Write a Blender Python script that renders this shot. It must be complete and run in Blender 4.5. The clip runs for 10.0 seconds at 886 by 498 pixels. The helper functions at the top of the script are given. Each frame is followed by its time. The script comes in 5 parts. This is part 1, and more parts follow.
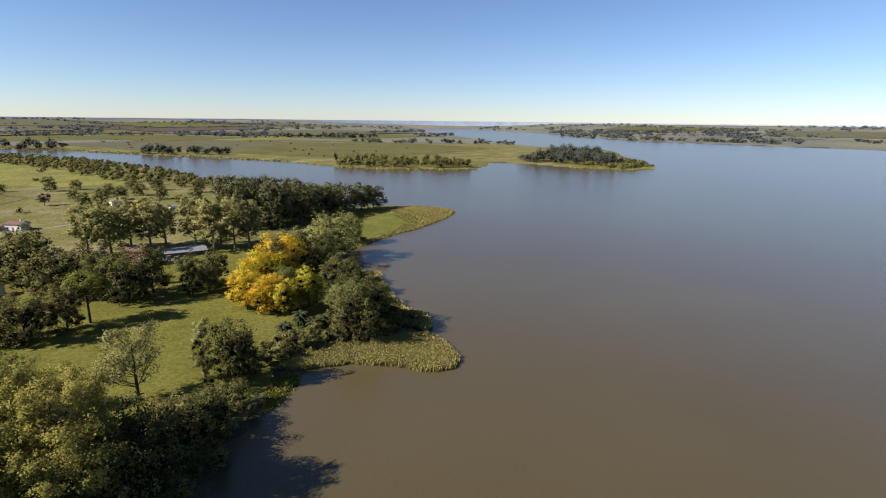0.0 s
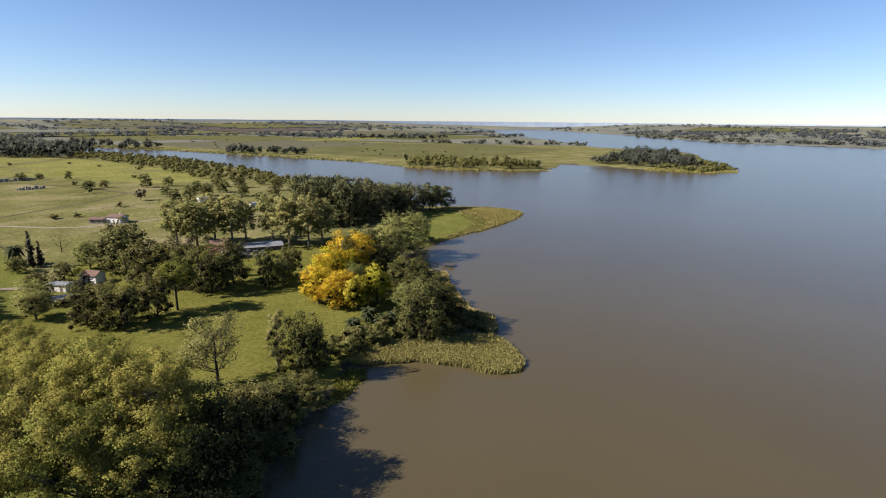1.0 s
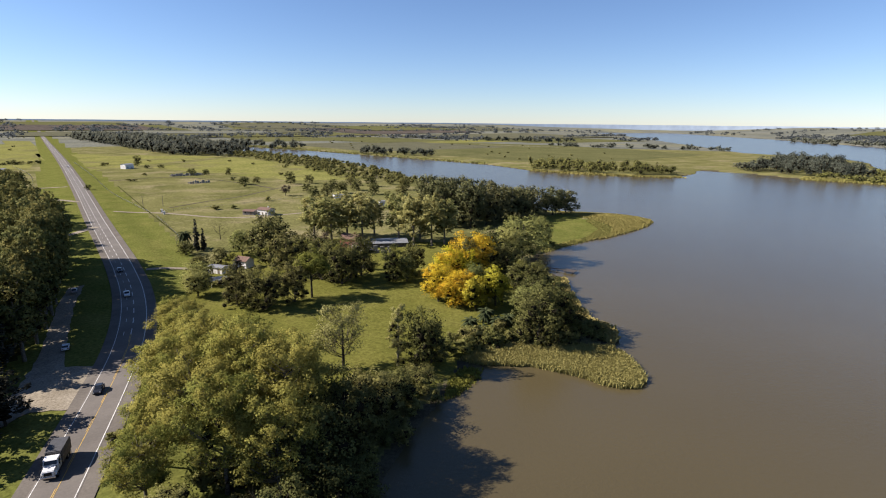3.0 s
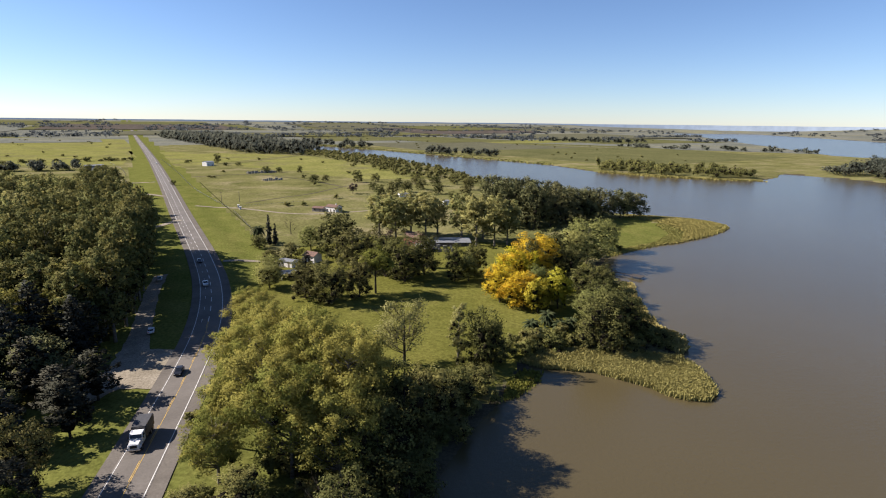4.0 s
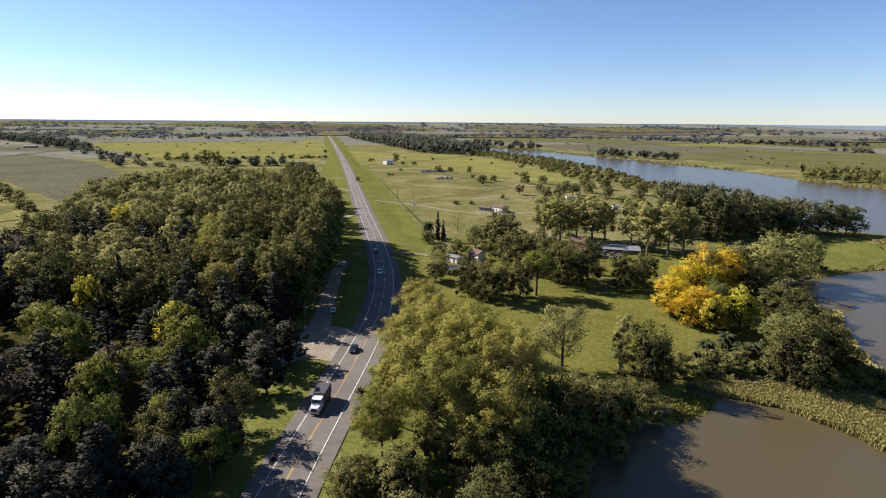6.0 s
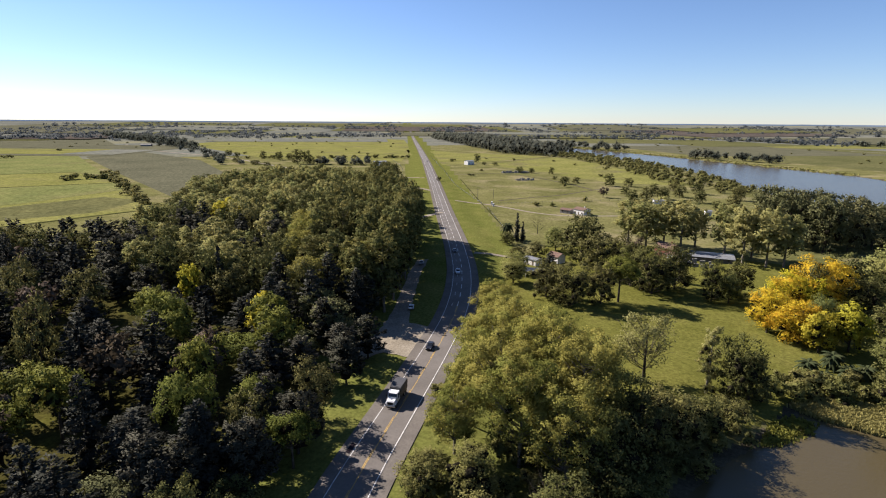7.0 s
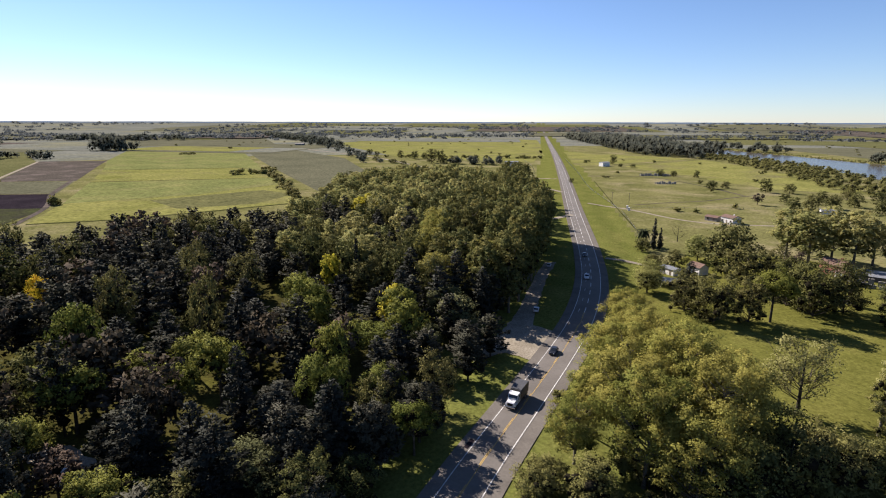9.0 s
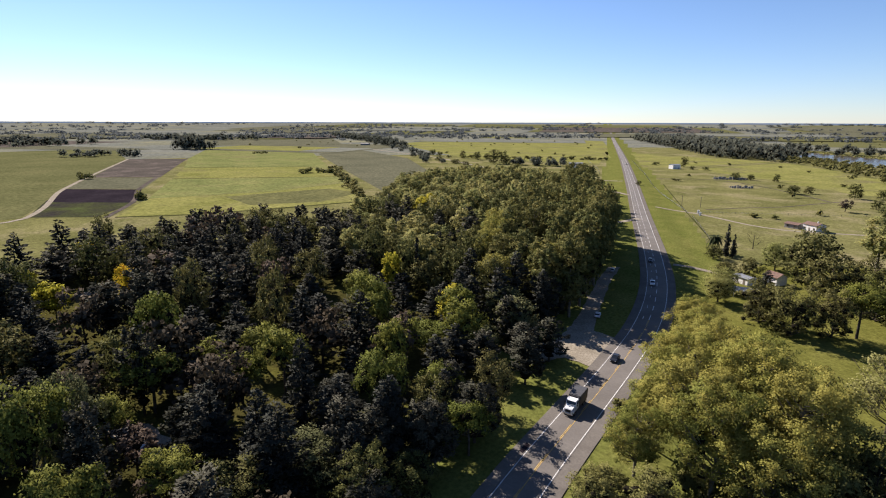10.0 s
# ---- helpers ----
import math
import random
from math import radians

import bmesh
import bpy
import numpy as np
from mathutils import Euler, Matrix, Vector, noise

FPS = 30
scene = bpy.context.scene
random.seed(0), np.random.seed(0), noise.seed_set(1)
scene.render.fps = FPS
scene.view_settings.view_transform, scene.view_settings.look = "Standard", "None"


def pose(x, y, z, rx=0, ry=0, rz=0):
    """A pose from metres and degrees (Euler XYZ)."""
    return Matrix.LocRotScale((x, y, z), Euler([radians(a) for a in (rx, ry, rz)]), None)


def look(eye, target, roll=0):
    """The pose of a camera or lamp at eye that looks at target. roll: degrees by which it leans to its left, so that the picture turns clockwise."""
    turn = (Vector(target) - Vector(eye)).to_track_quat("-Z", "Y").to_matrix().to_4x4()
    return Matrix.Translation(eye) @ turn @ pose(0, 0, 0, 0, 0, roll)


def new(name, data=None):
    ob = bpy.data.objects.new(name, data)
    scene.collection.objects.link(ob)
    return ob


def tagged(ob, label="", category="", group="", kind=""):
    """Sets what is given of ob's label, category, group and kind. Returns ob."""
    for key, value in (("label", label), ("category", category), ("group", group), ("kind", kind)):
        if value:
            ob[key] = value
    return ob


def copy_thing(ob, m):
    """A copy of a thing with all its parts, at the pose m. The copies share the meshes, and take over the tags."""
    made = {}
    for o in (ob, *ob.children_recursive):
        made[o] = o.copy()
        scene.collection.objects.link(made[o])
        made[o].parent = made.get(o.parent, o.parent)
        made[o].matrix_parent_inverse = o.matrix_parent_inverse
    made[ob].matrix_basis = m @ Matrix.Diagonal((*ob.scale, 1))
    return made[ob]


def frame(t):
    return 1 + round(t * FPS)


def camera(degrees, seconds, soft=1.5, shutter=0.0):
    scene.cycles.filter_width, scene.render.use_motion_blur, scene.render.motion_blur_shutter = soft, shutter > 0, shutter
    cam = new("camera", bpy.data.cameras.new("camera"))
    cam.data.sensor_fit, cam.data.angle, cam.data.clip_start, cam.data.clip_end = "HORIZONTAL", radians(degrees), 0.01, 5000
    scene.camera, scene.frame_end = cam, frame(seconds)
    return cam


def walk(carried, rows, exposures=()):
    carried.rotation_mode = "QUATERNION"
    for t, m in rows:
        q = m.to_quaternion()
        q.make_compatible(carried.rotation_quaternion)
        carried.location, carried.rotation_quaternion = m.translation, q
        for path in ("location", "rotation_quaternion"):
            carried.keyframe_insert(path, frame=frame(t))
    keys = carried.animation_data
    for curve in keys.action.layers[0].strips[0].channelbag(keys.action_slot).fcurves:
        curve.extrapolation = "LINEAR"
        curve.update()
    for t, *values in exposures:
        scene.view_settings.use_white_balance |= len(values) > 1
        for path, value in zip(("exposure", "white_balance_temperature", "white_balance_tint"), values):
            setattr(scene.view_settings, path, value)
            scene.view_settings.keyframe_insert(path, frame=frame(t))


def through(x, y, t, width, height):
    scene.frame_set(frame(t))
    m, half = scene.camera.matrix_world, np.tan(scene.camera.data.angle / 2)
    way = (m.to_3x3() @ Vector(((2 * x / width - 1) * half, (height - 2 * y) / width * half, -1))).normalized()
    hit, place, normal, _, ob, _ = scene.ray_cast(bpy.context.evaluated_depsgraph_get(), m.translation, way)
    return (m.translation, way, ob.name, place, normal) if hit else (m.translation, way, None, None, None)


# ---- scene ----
cam = camera(79.36, 10.0, soft=1.08)
PATH = [
    (0, (-0.03, 0.01, 64.0), (49.14, 83.894, 40.639), 0.61),
    (0.5, (-0.15, 0.06, 64.0), (43.858, 86.754, 40.602), 0.60),
    (1, (-0.26, 0.25, 64.0), (37.838, 89.718, 40.676), 0.52),
    (1.5, (-0.17, 0.2, 64.0), (32.618, 91.779, 40.8), 0.53),
    (2, (-0.55, 0.03, 64.0), (27.411, 93.214, 40.87), 0.67),
    (2.5, (-0.74, -0.11, 64.0), (21.739, 94.562, 40.936), 0.60),
    (4, (-1.16, -0.59, 64.0), (4.183, 96.549, 40.86), 0.63),
    (4.5, (-1.35, -0.85, 64.0), (-1.97, 96.419, 40.798), 0.59),
    (5, (-1.48, -0.8, 64.0), (-8.429, 96.228, 40.822), 0.58),
    (5.5, (-1.7, -1.2, 64.0), (-17.182, 94.845, 40.858), 0.49),
    (6, (-1.8, -1.3, 64.0), (-26.226, 92.866, 40.846), 0.44),
    (7.5, (-2.13, -1.64, 64.0), (-46.046, 85.159, 40.819), 0.34),
    (8, (-2.27, -1.69, 64.0), (-51.677, 82.089, 40.763), 0.29),
    (8.5, (-2.21, -1.81, 64.0), (-56.45, 78.912, 40.718), 0.23),
    (9, (-2.19, -1.71, 64.0), (-60.782, 75.93, 40.782), 0.13),
    (9.5, (-2.14, -1.78, 64.0), (-65.176, 72.299, 40.787), 0.14),
    (10, (-2.18, -1.82, 64.0), (-69.321, 68.583, 40.859), 0.15),
]
walk(cam, [(t, look(eye, target, roll)) for t, eye, target, roll in PATH], exposures=[(0.0, 1.17, 5930, 17), (2.0, 1.28, 5900, 17), (10.0, 1.3, 5880, 18.5)])

# ---- daylight ----
SUN_TURN, SUN_HEIGHT = 80.0, 34.5   # degrees to the left of +y, degrees above the horizon
world = bpy.data.worlds.new("sky")
scene.world = world
world.use_nodes = True
wn = world.node_tree
sky = wn.nodes.new("ShaderNodeTexSky")
sky.sky_type = "NISHITA"
sky.sun_disc = False
sky.sun_elevation = radians(SUN_HEIGHT)
sky.sun_rotation = radians(-SUN_TURN)
sky.air_density, sky.dust_density, sky.ozone_density = 0.85, 0.06, 3.4
wn.links.new(sky.outputs[0], wn.nodes["Background"].inputs[0])
wn.nodes["Background"].inputs[1].default_value = 0.0515

sun_light = bpy.data.lights.new("sun", "SUN")
sun_light.energy, sun_light.angle, sun_light.color = 5.0, radians(0.53), (1.0, 0.885, 0.7)
sun = new("sun", sun_light)
sun_way = Vector((-math.sin(radians(SUN_TURN)) * math.cos(radians(SUN_HEIGHT)),
                  math.cos(radians(SUN_TURN)) * math.cos(radians(SUN_HEIGHT)), math.sin(radians(SUN_HEIGHT))))
sun.matrix_world = look(sun_way * 500, (0, 0, 0))

# ---- materials ----
def material(name, rough=0.8, spec=0.3):
    mat = bpy.data.materials.new(name)
    mat.use_nodes = True
    nt = mat.node_tree
    bsdf = nt.nodes["Principled BSDF"]
    bsdf.inputs["Roughness"].default_value = rough
    bsdf.inputs["Specular IOR Level"].default_value = spec
    return mat, nt, bsdf


def node(nt, kind, **values):
    n = nt.nodes.new(kind)
    for key, value in values.items():
        n.inputs[key].default_value = value
    return n


def noise_node(nt, scale, detail=4.0, rough=0.6, at=None):
    n = node(nt, "ShaderNodeTexNoise", Scale=scale, Detail=detail, Roughness=rough)
    if at is None:
        at = nt.nodes.new("ShaderNodeNewGeometry").outputs["Position"]
    nt.links.new(at, n.inputs["Vector"])
    return n


def ramp(nt, source, stops):
    r = nt.nodes.new("ShaderNodeValToRGB")
    while len(r.color_ramp.elements) < len(stops):
        r.color_ramp.elements.new(0.5)
    for e, (at, colour) in zip(r.color_ramp.elements, stops):
        e.position, e.color = at, (*colour, 1)
    nt.links.new(source, r.inputs[0])
    return r


def mix(nt, how, amount, a, b):
    m = nt.nodes.new("ShaderNodeMix")
    m.data_type, m.blend_type = "RGBA", how
    for value, key in ((amount, 0), (a, 6), (b, 7)):
        if isinstance(value, (int, float)):
            m.inputs[key].default_value = value
        elif isinstance(value, tuple):
            m.inputs[key].default_value = (*value, 1)
        else:
            nt.links.new(value, m.inputs[key])
    return m.outputs[2]


def bump(nt, bsdf, source, strength, distance):
    b = node(nt, "ShaderNodeBump", Strength=strength, Distance=distance)
    nt.links.new(source, b.inputs["Height"])
    nt.links.new(b.outputs[0], bsdf.inputs["Normal"])


def mottled(name, dark, mid, light, big, small, rough=0.95, relief=0.3, depth=0.1, spec=0.0, patch=None, grain=0.45):
    """A surface with broad patches and fine grain. patch: colour and size of a third, sparse kind of patch."""
    mat, nt, bsdf = material(name, rough, spec)
    a, b = noise_node(nt, 1 / big, 5), noise_node(nt, 1 / small, 4, 0.7)
    base = ramp(nt, a.outputs[0], [(0.3, dark), (0.52, mid), (0.72, light)]).outputs[0]
    if patch:
        p = ramp(nt, noise_node(nt, 1 / patch[1], 6, 0.65).outputs[0], [(0.5, (0, 0, 0)), (0.66, (1, 1, 1))])
        base = mix(nt, "MIX", p.outputs[0], base, patch[0])
    fine = ramp(nt, b.outputs[0], [(0.3, (1 - grain,) * 3), (0.7, (1 + grain * 0.66,) * 3)])
    nt.links.new(mix(nt, "MULTIPLY", 1.0, base, fine.outputs[0]), bsdf.inputs["Base Color"])
    bump(nt, bsdf, b.outputs[0], relief, depth)
    return mat


def foliage(name, dark, light, odd=None, through=0.25, rough=0.85):
    """Leaves: colour varies from leaf clump to clump and from plant to plant, and some light passes through."""
    mat, nt, bsdf = material(name, rough, 0.04)
    info, geo = nt.nodes.new("ShaderNodeObjectInfo"), nt.nodes.new("ShaderNodeNewGeometry")
    low = tuple(0.7 * a + 0.3 * b for a, b in zip(dark, light))
    base = ramp(nt, geo.outputs["Random Per Island"], [(0.0, low), (1.0, light)]).outputs[0]
    hue = node(nt, "ShaderNodeHueSaturation", Saturation=1.0, Value=1.0)
    swing = nt.nodes.new("ShaderNodeMapRange")
    swing.inputs["To Min"].default_value, swing.inputs["To Max"].default_value = 0.49, 0.525
    nt.links.new(info.outputs["Random"], swing.inputs["Value"])
    nt.links.new(swing.outputs[0], hue.inputs["Hue"])
    value = nt.nodes.new("ShaderNodeMapRange")
    value.inputs["To Min"].default_value, value.inputs["To Max"].default_value = 1.2, 0.8
    nt.links.new(info.outputs["Random"], value.inputs["Value"])
    nt.links.new(value.outputs[0], hue.inputs["Value"])
    nt.links.new(base, hue.inputs["Color"])
    colour = hue.outputs[0]
    if odd:
        p = ramp(nt, noise_node(nt, 0.22, 3).outputs[0], [(0.47, (0, 0, 0)), (0.6, (1, 1, 1))])
        colour = mix(nt, "MIX", p.outputs[0], colour, odd)
    nt.links.new(colour, bsdf.inputs["Base Color"])
    t = nt.nodes.new("ShaderNodeBsdfTranslucent")
    nt.links.new(colour, t.inputs["Color"])
    m = node(nt, "ShaderNodeMixShader", Fac=through)
    nt.links.new(bsdf.outputs[0], m.inputs[1])
    nt.links.new(t.outputs[0], m.inputs[2])
    nt.links.new(m.outputs[0], nt.nodes["Material Output"].inputs["Surface"])
    return mat


def plain(name, colour, rough=0.6, metal=0.0, wear=0.25, size=0.6, spec=0.4):
    """Paint, plaster, metal or wood with faint stains."""
    mat, nt, bsdf = material(name, rough, spec)
    bsdf.inputs["Metallic"].default_value = metal
    n = noise_node(nt, 1 / size, 5, 0.65)
    low, high = tuple(c * (1 - wear) for c in colour), tuple(min(1, c * (1 + wear * 0.4)) for c in colour)
    nt.links.new(ramp(nt, n.outputs[0], [(0.3, low), (0.6, high)]).outputs[0], bsdf.inputs["Base Color"])
    return mat


GRASS = mottled("pasture grass", (0.086, 0.088, 0.03), (0.13, 0.125, 0.047), (0.172, 0.16, 0.066), 38, 1.4, patch=((0.195, 0.17, 0.09), 45))
LAWN = mottled("mown lawn", (0.0912, 0.09272, 0.01976), (0.114, 0.1125, 0.02584), (0.1353, 0.1277, 0.03344), 14, 0.8, relief=0.2)
VERGE = mottled("road verge grass", (0.0912, 0.1034, 0.0228), (0.114, 0.1201, 0.0304), (0.1406, 0.1368, 0.038), 12, 0.9)
FIELD = mottled("bright crop field", (0.128, 0.131, 0.036), (0.168, 0.165, 0.05), (0.194, 0.185, 0.06), 45, 3.0, patch=((0.135, 0.124, 0.055), 60))
FIELD_PALE = mottled("pale pasture field", (0.0798, 0.08208, 0.03344), (0.0988, 0.0988, 0.0418), (0.1178, 0.1125, 0.04864), 80, 3.0)
FIELD_GREEN = mottled("greener crop field", (0.108, 0.122, 0.042), (0.142, 0.15, 0.052), (0.176, 0.172, 0.064), 40, 3.0, patch=((0.15, 0.142, 0.06), 70))
FIELD_DULL = mottled("dull weedy field", (0.0874, 0.0874, 0.038), (0.1064, 0.1049, 0.04408), (0.1292, 0.1231, 0.05016), 25, 3.0)
BALK = mottled("dark weedy balk", (0.0342, 0.038, 0.01368), (0.0532, 0.05472, 0.01976), (0.076, 0.07448, 0.0304), 8, 1.0)
STUBBLE = mottled("grey stubble field", (0.08208, 0.08208, 0.05168), (0.1003, 0.0988, 0.06308), (0.1186, 0.114, 0.07144), 60, 3.0)
PLOUGHED = mottled("dark ploughed soil", (0.01672, 0.01368, 0.01748), (0.02356, 0.019, 0.02356), (0.03192, 0.02584, 0.0304), 30, 1.5)
# dull grassland colour, greyed and blued to carry the haze of distance
PLAIN_HAZE = mottled("dull grazed plain with painted haze", (0.1, 0.105, 0.088), (0.134, 0.138, 0.115), (0.165, 0.165, 0.136), 240, 7, patch=((0.18, 0.172, 0.105), 330))
FALLOW = mottled("brown fallow soil", (0.0608, 0.05472, 0.0456), (0.076, 0.06536, 0.05472), (0.0912, 0.07752, 0.06536), 40, 2.0, patch=((0.1216, 0.1003, 0.0874), 30))
DIRT = mottled("pale sandy dirt", (0.1976, 0.171, 0.1292), (0.2432, 0.2128, 0.1634), (0.2888, 0.2546, 0.2014), 6, 0.5)
FOREST_FLOOR = mottled("leaf littered forest floor", (0.03093, 0.03093, 0.009576), (0.0529, 0.0478, 0.0152), (0.08041, 0.07874, 0.0174), 9, 0.9)
MUD = mottled("wet shore mud", (0.05016, 0.04256, 0.02888), (0.07448, 0.0646, 0.04256), (0.0912, 0.08208, 0.0494), 10, 0.7)
ASPHALT = mottled("worn grey asphalt", (0.104, 0.093, 0.081), (0.122, 0.109, 0.096), (0.146, 0.131, 0.116), 9, 0.6, rough=0.85, relief=0.05, depth=0.01, spec=0.2, grain=0.14)
SHOULDER = mottled("pale gravelly road shoulder", (0.1102, 0.0988, 0.08588), (0.133, 0.1193, 0.1041), (0.1558, 0.1406, 0.1216), 5, 0.5, relief=0.1, depth=0.02, grain=0.18)
WHITE_LINE = plain("worn white road paint", (0.5084, 0.5002, 0.4756), 0.7, wear=0.35, size=1.2)
YELLOW_LINE = plain("worn yellow road paint", (0.4264, 0.2706, 0.0492), 0.7, wear=0.4, size=1.2)
BARK = mottled("grey brown bark", (0.03374, 0.02812, 0.0225), (0.06186, 0.05343, 0.04218), (0.1125, 0.09842, 0.07874), 1.2, 0.15)
BARK_PALE = mottled("pale flaking bark", (0.08998, 0.07874, 0.06186), (0.1575, 0.1406, 0.1125), (0.225, 0.2025, 0.1687), 1.0, 0.2)
# near-black colour that stands for the shade deep in a crown
CROWN_SHADE = mottled("dark painted shade inside crowns", (0.00912, 0.00836, 0.00608), (0.0152, 0.01368, 0.00912), (0.02584, 0.0228, 0.0152), 1.5, 0.25)
WALL_WHITE = plain("white limewashed plaster", (0.6150, 0.5986, 0.5658), 0.85, wear=0.2, size=1.5)
WALL_RED = plain("red brick wall", (0.2132, 0.0820, 0.0533), 0.85, wear=0.35, size=0.5)
ROOF_TILE = plain("red brown roof tiles", (0.12, 0.07, 0.05), 0.85, wear=0.45, size=0.8)
ROOF_GREY = plain("weathered grey sheet roof", (0.165, 0.172, 0.185), 0.55, wear=0.25, size=2.0)
ROOF_DARK = plain("dark sheet roof", (0.0820, 0.0697, 0.0656), 0.7, wear=0.3, size=1.5)
GREY_WALL = plain("grey unplastered wall", (0.2214, 0.2050, 0.1886), 0.9, wear=0.35, size=1.0)
WOOD = plain("weathered grey timber", (0.1394, 0.1148, 0.0902), 0.85, wear=0.4, size=0.5)
DARK_GLASS = plain("dark window glass", (0.0164, 0.0197, 0.0246), 0.08, wear=0.1, spec=0.6)
RUBBER = plain("black tyre rubber", (0.0164, 0.0164, 0.0164), 0.85)
STEEL = plain("dull wheel steel", (0.3280, 0.3280, 0.3362), 0.4, 0.9)
CAR_WHITE = plain("white car paint", (0.6396, 0.6396, 0.6396), 0.3, wear=0.06, spec=0.5)
CAR_BLACK = plain("black car paint", (0.0164, 0.0164, 0.0180), 0.25, wear=0.1, spec=0.5)
CAR_SILVER = plain("silver car paint", (0.4100, 0.4264, 0.4510), 0.3, 0.4, wear=0.08)
TARP = plain("dark grey truck tarpaulin", (0.0451, 0.0451, 0.0492), 0.65, wear=0.3, size=0.9)
CHROME = plain("bright bumper metal", (0.5740, 0.5740, 0.5740), 0.25, 0.9, wear=0.1)
LAMP_LENS = plain("clear lamp lens", (0.6560, 0.6560, 0.6150), 0.15, wear=0.05)
LAMP_RED = plain("red lamp lens", (0.3280, 0.0164, 0.0164), 0.2, wear=0.1)
TARRED = plain("dark tarred timber", (0.05, 0.042, 0.036), 0.85, wear=0.4, size=0.6)

LEAF_PLANE = foliage("plane tree leaves", (0.12, 0.117, 0.027), (0.25, 0.237, 0.056), (0.24, 0.215, 0.05), 0.36)
LEAF_EUC = foliage("eucalyptus leaves", (0.066, 0.07, 0.024), (0.138, 0.137, 0.046), (0.15, 0.135, 0.042), 0.28)
LEAF_PINE = foliage("pine needles", (0.021, 0.021, 0.016), (0.064, 0.062, 0.045), None, 0.12)
LEAF_STONE = foliage("bright pine needles", (0.07, 0.078, 0.016), (0.165, 0.168, 0.034), None, 0.28)
LEAF_CEDAR = foliage("cedar needles", (0.016, 0.017, 0.014), (0.05, 0.051, 0.041), None, 0.12)
LEAF_POPLAR = foliage("thinning poplar leaves", (0.185, 0.18, 0.064), (0.3, 0.288, 0.106), (0.255, 0.23, 0.08), 0.44)
LEAF_YELLOW = foliage("golden autumn leaves", (0.34, 0.25, 0.018), (0.6, 0.46, 0.034), (0.5, 0.31, 0.022), 0.42)
LEAF_LIME = foliage("yellow green leaves", (0.2508, 0.2204, 0.02128), (0.3952, 0.342, 0.038), None, 0.4)
LEAF_WILLOW = foliage("willow leaves", (0.152, 0.1566, 0.04712), (0.2584, 0.2554, 0.08208), None, 0.38)
LEAF_SHRUB = foliage("shrub leaves", (0.0874, 0.08664, 0.02888), (0.1786, 0.1672, 0.05472), None, 0.26)
LEAF_OAK = foliage("dark broad leaves", (0.046, 0.046, 0.017), (0.128, 0.122, 0.04), None, 0.22)
LEAF_BROWN = foliage("browning leaves", (0.036, 0.027, 0.02), (0.09, 0.068, 0.047), None, 0.18)
LEAF_PALM = foliage("palm fronds", (0.01687, 0.0225, 0.01011), (0.05624, 0.06468, 0.02812), None, 0.15)
# blue grey of distance haze is put into these leaves' colour
LEAF_HAZE = foliage("far tree row leaves in haze colour", (0.075, 0.085, 0.085), (0.125, 0.136, 0.134), None, 0.4)
# lighter and bluer than near leaves: haze mixed into the colour
LEAF_FAR = foliage("distant woodland leaves paled by haze", (0.06, 0.066, 0.05), (0.13, 0.136, 0.1), None, 0.3)
REED = foliage("drying reeds", (0.19, 0.152, 0.0532), (0.3268, 0.2622, 0.1026), None, 0.2)
LEAF_SHORE = foliage("shore pine needles", (0.058, 0.06, 0.026), (0.142, 0.138, 0.06), None, 0.2)
LEAF_YOUNG = foliage("feathery young leaves", (0.12, 0.122, 0.04), (0.2, 0.196, 0.07), None, 0.3)
MARSH = foliage("marsh grass", (0.1444, 0.1277, 0.03648), (0.2508, 0.2128, 0.0722), None, 0.2)

# haze over the horizon woods: bluish base colour plus a faint blue glow
FAR_WOODS = plain("far woods with painted haze", (0.25, 0.29, 0.335), 1.0, spec=0.0, size=90)
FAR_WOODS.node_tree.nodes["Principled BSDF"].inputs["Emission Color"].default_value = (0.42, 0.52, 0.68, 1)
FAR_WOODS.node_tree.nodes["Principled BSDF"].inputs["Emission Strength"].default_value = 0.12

# brown lake water: silt scatters below, the sky reflects above
WATER, nt, bsdf = material("silty lake water", 0.2, 0.5)
bsdf.inputs["IOR"].default_value = 1.33
silt = ramp(nt, noise_node(nt, 1 / 160, 3).outputs[0], [(0.3, (0.062, 0.0495, 0.0235)), (0.7, (0.0745, 0.0602, 0.0298))])
nt.links.new(silt.outputs[0], bsdf.inputs["Base Color"])
ripples = noise_node(nt, 0.9, 6, 0.7)
bump(nt, bsdf, ripples.outputs[0], 0.3, 0.25)

# ---- plan of the land ----
SHORE = [(-600, -4000), (-60, -400), (-20, -50), (-14, 30), (-4, 70), (4, 88), (14, 106), (22, 116), (27, 124), (30, 133), (46, 138),
         (60, 137), (74, 134), (76, 145), (73, 155), (76, 167), (79, 179), (84, 197), (87, 210), (83, 220), (82, 227), (88, 240), (95, 252),
         (108, 263), (121, 272), (144, 281), (170, 298), (186, 311), (197, 322), (200, 332), (199, 343), (192, 355), (178, 364),
         (160, 371), (140, 390), (112, 440), (92, 520), (80, 610), (66, 660), (50, 735), (-10, 880), (-78, 1010), (-180, 1150), (-275, 1270),
         (-420, 1480), (-640, 1800), (-600, 1840), (-400, 1610), (-302, 1477), (-200, 1360), (-90, 1240), (-10, 1135), (60, 1040), (130, 945), (210, 830),
         (247, 713), (300, 655), (360, 622), (405, 610), (450, 645), (493, 697), (533, 655), (550, 572), (595, 520), (640, 512), (668, 536),
         (740, 635), (820, 722), (913, 812), (1000, 960), (921, 1127)]
